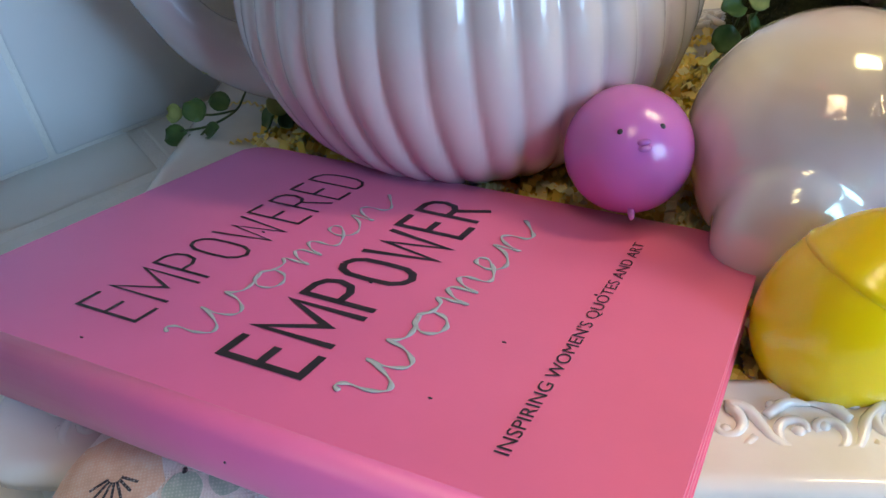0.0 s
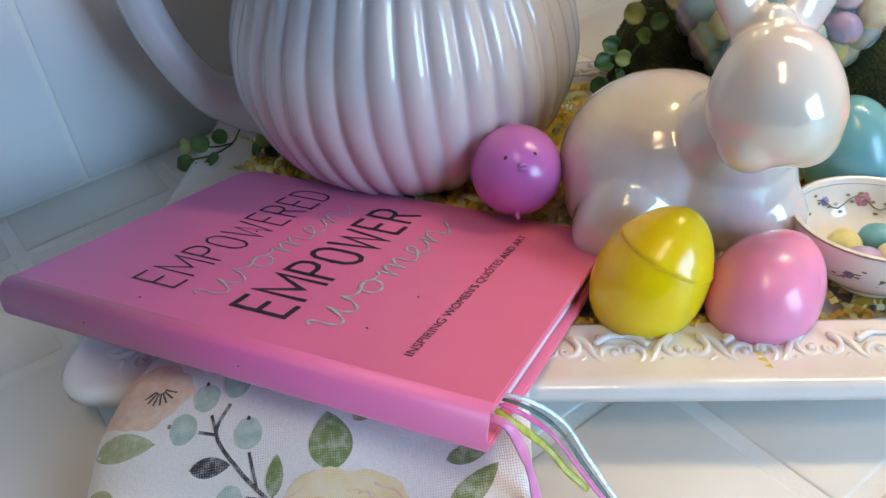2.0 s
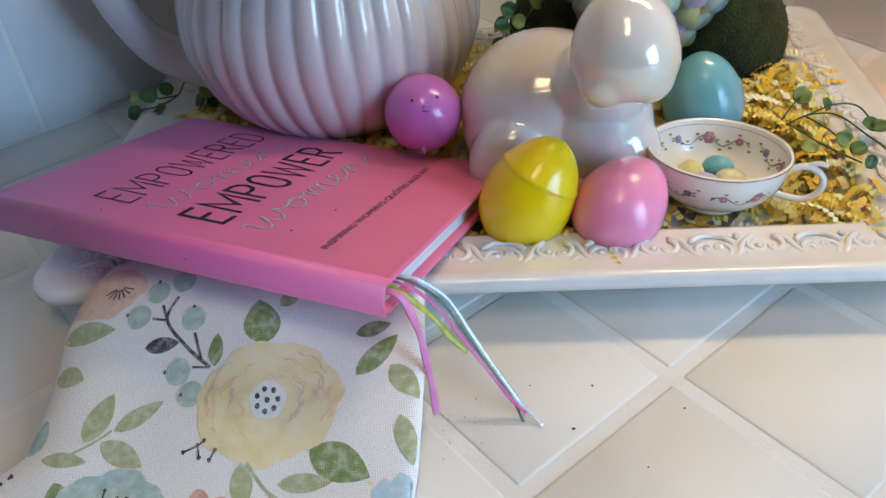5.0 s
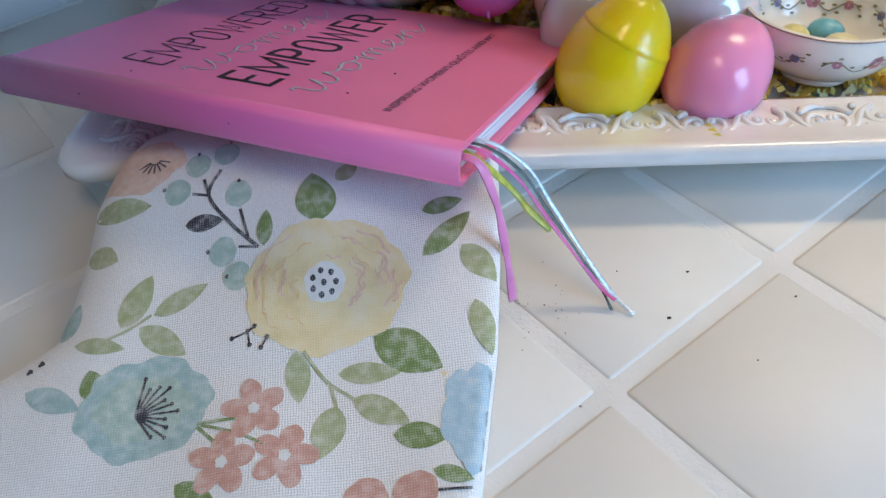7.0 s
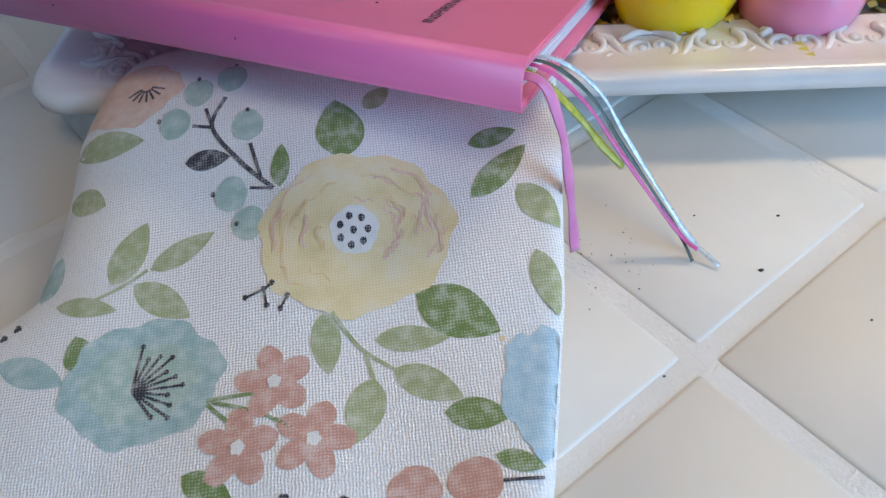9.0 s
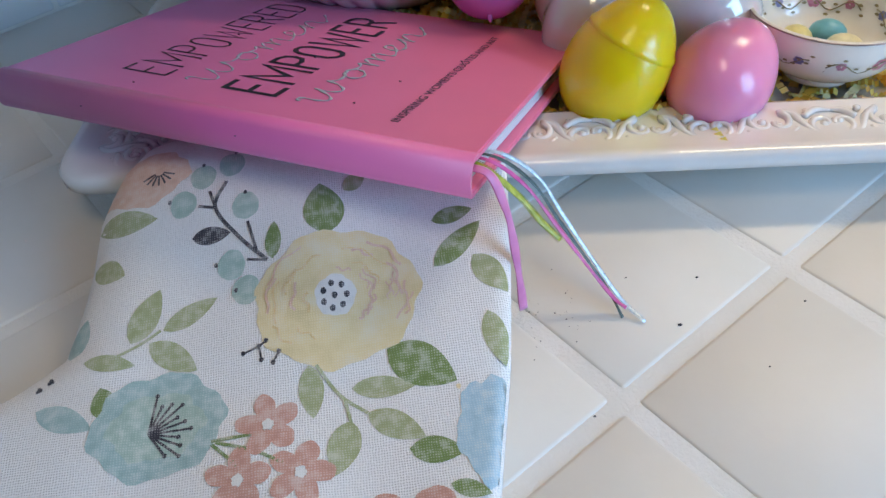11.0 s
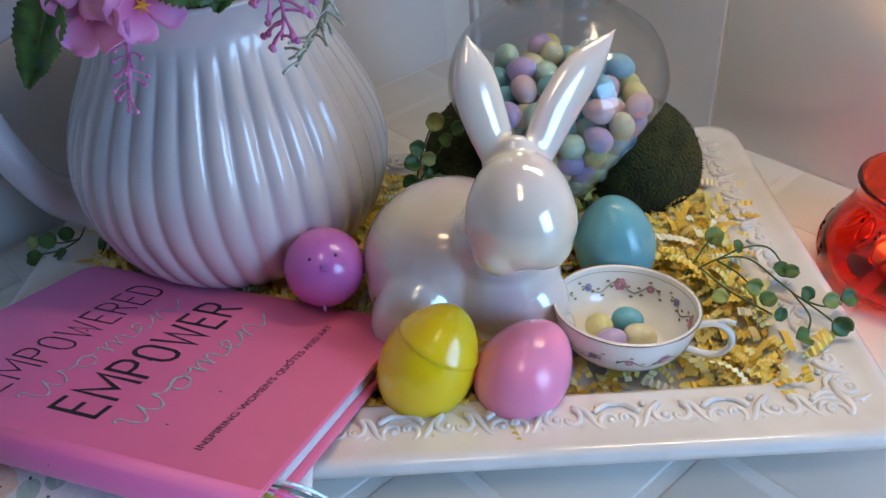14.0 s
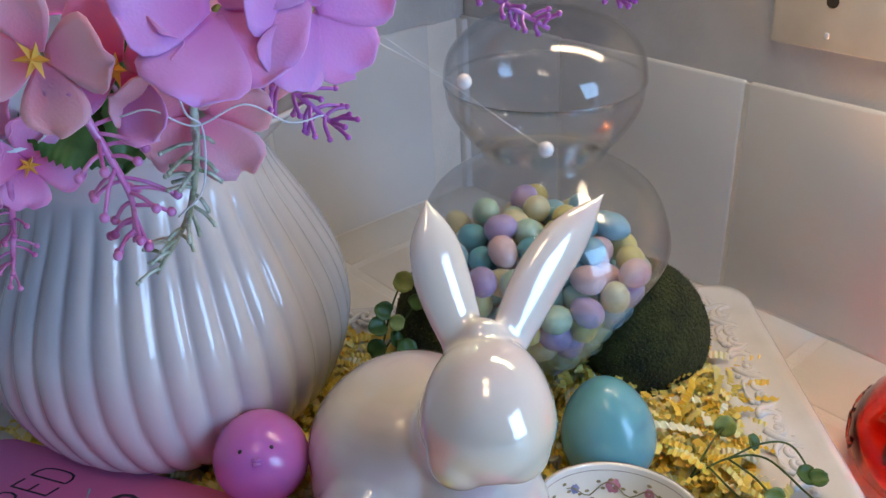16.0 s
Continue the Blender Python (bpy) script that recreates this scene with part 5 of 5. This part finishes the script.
PETALS = {
    "pink": petal_material("pink_petal", (0.66, 0.10, 0.34), (0.86, 0.32, 0.60), (0.78, 0.13, 0.44)),
    "peach": petal_material("peach_petal", (0.84, 0.20, 0.34), (0.92, 0.42, 0.48), (0.90, 0.32, 0.40)),
    "violet": petal_material("violet_petal", (0.74, 0.18, 0.52), (0.84, 0.32, 0.68), (0.80, 0.30, 0.68)),
    "white": petal_material("white_petal", (0.70, 0.70, 0.62), (0.82, 0.81, 0.80), (0.82, 0.82, 0.84)),
}
STAR = mottled("orange_star", (0.78, 0.34, 0.05), (0.90, 0.50, 0.08), 0.5, 200)
SPRIG_PINK = mottled("pink_sprig", (0.55, 0.10, 0.32), (0.75, 0.28, 0.55), 0.3, 150, Coat_Weight=0.4)
SPRIG_VIOLET = mottled("violet_sprig", (0.42, 0.06, 0.40), (0.62, 0.18, 0.58), 0.3, 150, Coat_Weight=0.4)
SPRIG_GREEN = mottled("glitter_sprig", (0.20, 0.24, 0.12), (0.62, 0.66, 0.55), 0.3, 300, metal=0.2)
FLOWER_STEM = mottled("flower_stem", (0.20, 0.26, 0.04), (0.40, 0.44, 0.08), 0.5, 120)
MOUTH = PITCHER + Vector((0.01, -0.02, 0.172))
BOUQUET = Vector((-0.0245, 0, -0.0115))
# the camera's last position, and the scale about it for the front sprays
LAST_EYE, VIEW_SCALE = Vector((0.174, -0.001, 0.325)), 0.64


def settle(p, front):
    """A place in the bouquet; front sprays pulled towards the camera to fit its view."""
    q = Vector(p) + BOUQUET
    return LAST_EYE + (q - LAST_EYE) * VIEW_SCALE if front else q



def petal(radius, width, cup, ruffle, seed):
    rng = random.Random(seed)
    bm = bmesh.new()
    rows = []
    ph = rng.uniform(0, 6)
    for i in range(9):
        v = i / 8
        row = []
        for j in range(9):
            u = j / 8 * 2 - 1
            w = width * (0.16 + 0.84 * math.sin(math.pi * 0.5 * min(1, v * 1.35)) ** 1.1) * (1 if v < 0.72 else math.sqrt(max(0.05, 1 - ((v - 0.72) / 0.30) ** 2)))
            x = radius * (0.05 + 0.95 * v) - radius * 0.05 * u * u * v
            z = cup * radius * (v ** 2 * 0.5 + 0.25 * u * u * v) + ruffle * radius * math.sin(3 * u + ph) * v * v
            row.append(bm.verts.new((x, u * w, z)))
        rows.append(row)
    for a, b in zip(rows, rows[1:]):
        for j in range(8):
            bm.faces.new((a[j], a[j + 1], b[j + 1], b[j]))
    return bm


def blossom(colour, label, centre, face, radius, petals=5, star=True, seed=0, width=0.46, spin=0.0):
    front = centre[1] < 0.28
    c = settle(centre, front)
    radius *= VIEW_SCALE if front else 1
    q = Vector(face).normalized().to_track_quat("Z", "Y").to_matrix().to_4x4()
    ob = thing("artificial_blossom", label, "artificial flower", Matrix.Translation(c) @ q, "flowers in the pitcher")
    for k in range(petals):
        p = part("petal", petal(radius * (0.92 + 0.16 * ((k * 7 + seed) % 3) / 2), radius * width, 0.35, 0.09, seed * 11 + k), PETALS[colour], ob)
        p.matrix_local = pose(0, 0, 0.0004 * k, 0, -8 + 5 * ((k * 3 + seed) % 4), spin + 360 / petals * k)
        mod = p.modifiers.new("thickness", "SOLIDIFY")
        mod.thickness = 0.0004
    if star:
        bm = bmesh.new()
        out = []
        for k in range(12):
            r = 0.0042 if k % 2 == 0 else 0.0016
            out.append(bm.verts.new((r * math.cos(k * math.pi / 6), r * math.sin(k * math.pi / 6), 0.0030 + (0.0012 if k % 2 == 0 else 0))))
        mid = bm.verts.new((0, 0, 0.0042))
        low = bm.verts.new((0, 0, 0.0012))
        for k in range(12):
            bm.faces.new((mid, out[k], out[(k + 1) % 12]))
            bm.faces.new((low, out[(k + 1) % 12], out[k]))
        part("star_heart", bm, STAR, ob, "orange star-shaped heart", False)
    bm = bmesh.new()
    inv = ob.matrix_world.inverted()
    a = c - Vector(face).normalized() * 0.012
    tube(bm, smooth_path([inv @ c, inv @ a, inv @ (a.lerp(MOUTH, 0.5) + Vector((0, 0, 0.025))), inv @ MOUTH], 5), 0.0010, 6)
    part("stem", bm, FLOWER_STEM, ob)
    return ob


PINK_L, WHITE_L = "pink artificial hydrangea blossom with an orange star heart", "white artificial petal blossom in the ribbed pitcher"
blossom("pink", PINK_L, (0.0735, 0.2880, 0.2425), (-0.15, -0.9, 0.35), 0.0200, 4, True, 1, 0.50, 20)
blossom("pink", PINK_L, (0.0715, 0.2840, 0.2270), (-0.35, -0.85, 0.25), 0.0200, 4, True, 2, 0.50, 150)
blossom("pink", PINK_L, (0.0905, 0.2850, 0.2285), (0.35, -0.85, -0.05), 0.0185, 4, True, 3, 0.48, 250)
blossom("white", WHITE_L, (0.0520, 0.2940, 0.2620), (-0.3, -0.8, -0.1), 0.0290, 4, False, 4, 0.55, 45)
blossom("white", WHITE_L, (0.0870, 0.2930, 0.2640), (0.0, -0.8, 0.1), 0.0290, 4, False, 5, 0.52, 10)
blossom("peach", "peach-pink artificial hydrangea blossom with an orange star heart", (0.1140, 0.2690, 0.2690), (-0.25, -0.9, 0.05), 0.0270, 4, True, 6, 0.46, 275)
blossom("pink", PINK_L, (0.1370, 0.2690, 0.2640), (-0.45, -0.85, 0.1), 0.0250, 4, True, 7, 0.44, 290)
blossom("violet", "large violet-pink artificial blossom with broad petals", (0.1680, 0.2660, 0.2800), (0.05, -0.7, 0.45), 0.0320, 5, False, 8, 0.52, 250)
blossom("peach", "rose-pink artificial blossom with splayed petals", (0.1560, 0.2740, 0.2460), (0.1, -0.75, -0.3), 0.0260, 5, False, 9, 0.46, 10)
blossom("violet", "violet-pink artificial blossom at the bouquet's edge", (0.1960, 0.2720, 0.2760), (0.4, -0.7, 0.1), 0.0250, 5, False, 10, 0.5, 300)
blossom("pink", PINK_L, (0.1200, 0.2820, 0.2900), (0.0, -0.6, 0.8), 0.0280, 5, True, 11, 0.5, 30)
blossom("violet", "violet-pink artificial blossom at the top of the bouquet", (0.1520, 0.2900, 0.3000), (0.1, -0.5, 0.9), 0.0300, 5, False, 12, 0.5, 70)
blossom("white", WHITE_L, (0.0250, 0.3050, 0.2700), (-0.5, -0.7, 0.1), 0.0290, 4, False, 13, 0.52, 20)
blossom("pink", PINK_L, (0.0600, 0.3100, 0.2900), (-0.2, -0.5, 0.8), 0.0280, 5, True, 14, 0.5, 80)
blossom("violet", "violet-pink artificial blossom deep in the bouquet", (0.1250, 0.3150, 0.2580), (0.2, -0.8, 0.1), 0.0260, 5, False, 15, 0.5, 40)
blossom("peach", "rose-pink artificial blossom deep in the bouquet", (0.1720, 0.3050, 0.2620), (0.3, -0.8, 0.0), 0.0260, 5, False, 16, 0.5, 120)


def big_leaf(base, tip, face, width, bend=0.12):
    b, t = Vector(base) + BOUQUET, Vector(tip) + BOUQUET
    f = Vector(face).normalized()
    d = t - b
    s = d.cross(f).normalized()
    f = s.cross(d).normalized()
    ob = thing("artificial_leaf", "green serrated fabric leaf among the flowers", "artificial leaf", None, "leaves in the bouquet")
    bm = bmesh.new()
    rows = []
    n = 34
    for i in range(n + 1):
        v = i / n
        w = width * math.sin(math.pi * (0.04 + 0.94 * v) ** 0.8) ** 0.85 * (1 + (0.07 if i % 2 else -0.03))
        rows.append([bm.verts.new(b + d * v + s * (u * w) + f * (width * 0.35 * abs(u) - bend * d.length * v * v + 0.0006 * math.sin(9 * v * 3.14 + 3 * abs(u)))) for u in (-1, -0.5, 0, 0.5, 1)])
    for a, c in zip(rows, rows[1:]):
        for j in range(4):
            bm.faces.new((a[j], a[j + 1], c[j + 1], c[j]))
    p = part("blade", bm, LEAF, ob)
    mod = p.modifiers.new("thickness", "SOLIDIFY")
    mod.thickness = 0.0005
    bm = bmesh.new()
    tube(bm, smooth_path([b + d * 0.6, b, b.lerp(MOUTH, 0.5) + Vector((0, 0, 0.01)), MOUTH], 5), 0.0008, 6)
    part("stalk", bm, STEM, ob)


big_leaf((0.092, 0.296, 0.246), (0.134, 0.290, 0.228), (0.1, -0.8, 0.5), 0.017)
big_leaf((0.060, 0.293, 0.238), (0.033, 0.286, 0.197), (-0.4, -0.8, 0.3), 0.0125)
big_leaf((0.145, 0.300, 0.270), (0.120, 0.282, 0.222), (0, -0.8, 0.2), 0.0140)
big_leaf((0.040, 0.320, 0.260), (0.000, 0.310, 0.240), (-0.3, -0.6, 0.6), 0.0150)


def sprig(label, mat, pts, count, reach, seed, tip=0.0013, start=0.25):
    ob = thing("flower_sprig", label, "artificial sprig", None, "sprigs in the bouquet")
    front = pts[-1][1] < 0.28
    k0 = VIEW_SCALE if front else 1
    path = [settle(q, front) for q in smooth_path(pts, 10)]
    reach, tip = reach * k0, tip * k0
    bm = bmesh.new()
    tube(bm, path, [0.0016 * k0 * (1 - 0.55 * k / len(path)) for k in range(len(path))], 8)
    tube(bm, smooth_path([path[0], path[0].lerp(MOUTH, 0.5) + Vector((0, 0, 0.02)), MOUTH], 5), 0.0009, 6)
    part("stem", bm, mat, ob)
    rng = random.Random(seed)
    for k in range(count):
        f = start + (1 - start) * (k + 0.5) / count
        p = path[min(len(path) - 1, int(f * (len(path) - 1)))]
        d = (path[-1] - path[0]).normalized()
        o = Vector((rng.uniform(-1, 1), rng.uniform(-1, 0.4), rng.uniform(-0.8, 0.8)))
        o = (o - d * o.dot(d)).normalized()
        e = p + (o * 0.85 + d * rng.uniform(0.05, 0.7)) * reach * rng.uniform(0.7, 1.2) * (1.1 - 0.45 * f)
        bm = bmesh.new()
        tube(bm, smooth_path([p, p.lerp(e, 0.5) + d * reach * -0.08, e], 3), 0.00048, 5)
        ellipsoid(bm, e, (tip, tip, tip), u=8, v=6)
        part("stamen", bm, mat, ob)
    return ob


sprig("pink plastic sprig with bead-tipped stamens hanging by the pitcher", SPRIG_PINK, [(0.0840, 0.2830, 0.2260), (0.0810, 0.2810, 0.2080), (0.0755, 0.2800, 0.1870)], 16, 0.0105, 1, 0.0011, 0.35)
sprig("pink plastic sprig with bead-tipped stamens over the pitcher", SPRIG_PINK, [(0.1200, 0.2660, 0.2580), (0.1270, 0.2650, 0.2360), (0.1300, 0.2670, 0.2190), (0.1270, 0.2690, 0.2030)], 22, 0.0165, 2, 0.0017, 0.15)
sprig("violet plastic sprig with bead-tipped stamens beside the jar", SPRIG_VIOLET, [(0.1780, 0.2780, 0.2620), (0.1880, 0.2770, 0.2480), (0.2020, 0.2760, 0.2330)], 24, 0.0135, 3, 0.0011, 0.15)
sprig("violet plastic sprig with bead-tipped stamens in front of the jar", SPRIG_VIOLET, [(0.2350, 0.2780, 0.2860), (0.2520, 0.2770, 0.2760), (0.2730, 0.2760, 0.2630)], 18, 0.0100, 5, 0.0011, 0.3)
sprig("violet plastic sprig with bead-tipped stamens over the jar lid", SPRIG_VIOLET, [(0.2800, 0.2800, 0.2950), (0.2930, 0.2770, 0.2800), (0.2970, 0.2760, 0.2680)], 14, 0.0085, 7, 0.0011, 0.4)
sprig("frosted green sprig with silvery tips hanging from the bouquet", SPRIG_GREEN, [(0.1560, 0.2700, 0.2560), (0.1530, 0.2690, 0.2320), (0.1460, 0.2700, 0.2100), (0.1310, 0.2720, 0.1880)], 26, 0.0125, 9, 0.0009, 0.2)


def thread(label, pts, radius, mat):
    bm = bmesh.new()
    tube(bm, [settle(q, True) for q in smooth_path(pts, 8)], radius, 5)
    ob = part("thread", bm, mat)
    return tagged(ob, label, "thread")


THREAD = mottled("white_thread", (0.70, 0.70, 0.72), (0.85, 0.85, 0.86), 0.5, 200)
thread("loose white thread caught on the flowers", [(0.1340, 0.2620, 0.2500), (0.1440, 0.2600, 0.2520), (0.1560, 0.2620, 0.2450), (0.1720, 0.2640, 0.2500), (0.1850, 0.2660, 0.2420), (0.1960, 0.2700, 0.2420)], 0.00022, THREAD)
thread("fine white thread hanging on the frosted sprig", [(0.1520, 0.2620, 0.2640), (0.1540, 0.2610, 0.2500), (0.1580, 0.2630, 0.2430), (0.1540, 0.2650, 0.2220), (0.1440, 0.2660, 0.2120)], 0.00022, THREAD)

PEARL_BEAD = mottled("pearl_bead", (0.74, 0.74, 0.76), (0.84, 0.84, 0.85), 0.15, 90, Coat_Weight=0.8)
for end, start in (((0.2540, 0.3115, 0.1930), (0.2440, 0.3150, 0.2000)), ((0.2250, 0.3360, 0.2160), (0.2130, 0.3300, 0.2230)), ((0.1835, 0.2800, 0.2565), (0.1735, 0.2790, 0.2625))):
    ob = thing("pearl_pick", "white pearl bead on a fine clear wire beside the jar", "pearl bead", None, "pearl beads")
    bm = bmesh.new()
    ellipsoid(bm, end, (0.0034, 0.0034, 0.0034), u=20, v=14)
    part("bead", bm, PEARL_BEAD, ob)
    bm = bmesh.new()
    tube(bm, smooth_path([end, start, Vector(start).lerp(Vector((0.15, 0.31, 0.25)), 0.5) + Vector((0, 0, 0.012)), (0.15, 0.31, 0.255), MOUTH], 6), 0.00013, 5)
    part("wire", bm, THREAD, ob)

# ---- wall plate ----
PLATE_MAT = mottled("ivory_plate", (0.60, 0.57, 0.48), (0.70, 0.67, 0.58), 0.4, 40)


def build_plate():
    m = AXES @ pose(0.0015, -0.312, 0.2395, 90, 0, -90)
    plate = thing("wall_plate", "ivory wall plate with a dark screw hole on the plaster", "wall plate", m)
    bm = bmesh.new()
    box(bm, -0.035, -0.0575, 0, 0.035, 0.0575, 0.0052, 0.0018, 3)
    part("cover", bm, PLATE_MAT, plate)
    bm = bmesh.new()
    lathe(bm, [(0.0002, 0.0049), (0.0030, 0.0049), (0.0036, 0.0056), (0.0030, 0.0060), (0.0002, 0.0060)], 20)
    s = part("screw", bm, WICK, plate, "dark recessed screw")
    s.location = (0, -0.030, 0)
    bm = bmesh.new()
    box(bm, -0.0016, -0.0506, 0.005, 0.0010, -0.0470, 0.0062, 0.0004, 1)
    part("paint_chip", bm, PEARL_BEAD, plate, "white paint fleck")


build_plate()

# ---- specks on the worktop ----
bm = bmesh.new()
rng = random.Random(21)
for x, y, r in ((0.164, 0.1145, 0.0007), (0.178, 0.1373, 0.0005), (0.122, 0.079, 0.0004), (0.150, 0.142, 0.0003), (0.215, 0.118, 0.0004), (0.19, 0.09, 0.0003)):
    bmesh.ops.create_icosphere(bm, subdivisions=1, radius=1.0, matrix=Matrix.Translation((x, y, 0.0003)) @ Matrix.Diagonal((r * 1.4, r, 0.0004, 1)))
for _ in range(26):
    x, y = rng.choice([(0.124, 0.124), (0.109, 0.128)])
    bmesh.ops.create_icosphere(bm, subdivisions=1, radius=rng.uniform(0.00012, 0.0003), matrix=Matrix.Translation((x + rng.gauss(0, 0.0025), y + rng.gauss(0, 0.011), 0.0002)))
tagged(part("crumbs", bm, BLACK), "tiny dark glitter crumbs scattered on the worktop", "crumbs", kind="stuff")

# ---- tiles of the worktop and walls, piece by piece ----
def tile_mesh(name, mat, w, h, t, bevel):
    bm = bmesh.new()
    box(bm, -w / 2, -h / 2, -t, w / 2, h / 2, 0, bevel, 3)
    return mesh_of(bm, name, mat, True)


GX = AXES.inverted() @ Vector((0.134, 0.084, 0))
gap = 0.0060
me = tile_mesh("tile", TILE, PITCH - gap, PITCH - gap, 0.006, 0.0024)
for i in range(-12, 14):
    for j in range(-12, 14):
        cx, cy = GX.x + (i + 0.5) * PITCH, GX.y + (j + 0.5) * PITCH
        if -0.85 < cx < 0.0 and -0.95 < cy < 0.0:
            ob = new("tile", me)
            ob.parent = counter
            ob.matrix_local = Matrix.Translation((cx, cy, 0))
WT, WH = 0.1545, 0.1525
wm = tile_mesh("tile", WALL_TILE, WT - 0.0022, WH, 0.0045, 0.0022)
for s in range(-8, 1):
    for wall, base, turn in ((wall_left, Vector((-0.501, 0, 0)), 0), (wall_right, Vector((0, -0.2660, 0)), 90)):
        along = (s + 4 + 0.5) * WT
        if wall is wall_left:
            c = Vector((base.x + along, -0.0014, 0.0015 + WH / 2))
            m = Matrix.Translation(c) @ pose(0, 0, 0, 90, 0, 0)
            edge = c.x
        else:
            c = Vector((-0.0014, base.y + along, 0.0015 + WH / 2))
            m = Matrix.Translation(c) @ pose(0, 0, 0, 90, 0, -90)
            edge = c.y
        if edge < 0.0 and edge > -1.2:
            ob = new("tile", wm)
            ob.parent = wall
            ob.matrix_local = m
bm = bmesh.new()
box(bm, -0.0075, -0.0075, 0.0, 0.001, 0.001, WH, 0.0015, 2)
corner_trim = setting("trim", bm, WALL_TILE, "white glazed corner trim between the tiled walls")

for span in ((-0.74, -0.0006, 0.0, -0.0078, 0.0018, WH), (-0.0006, -0.86, 0.0, 0.0018, -0.0078, WH)):
    bm = bmesh.new()
    box(bm, *span, 0.0, 1)
    setting("trim", bm, GROUT, "pale grout bed behind the wall tiles")
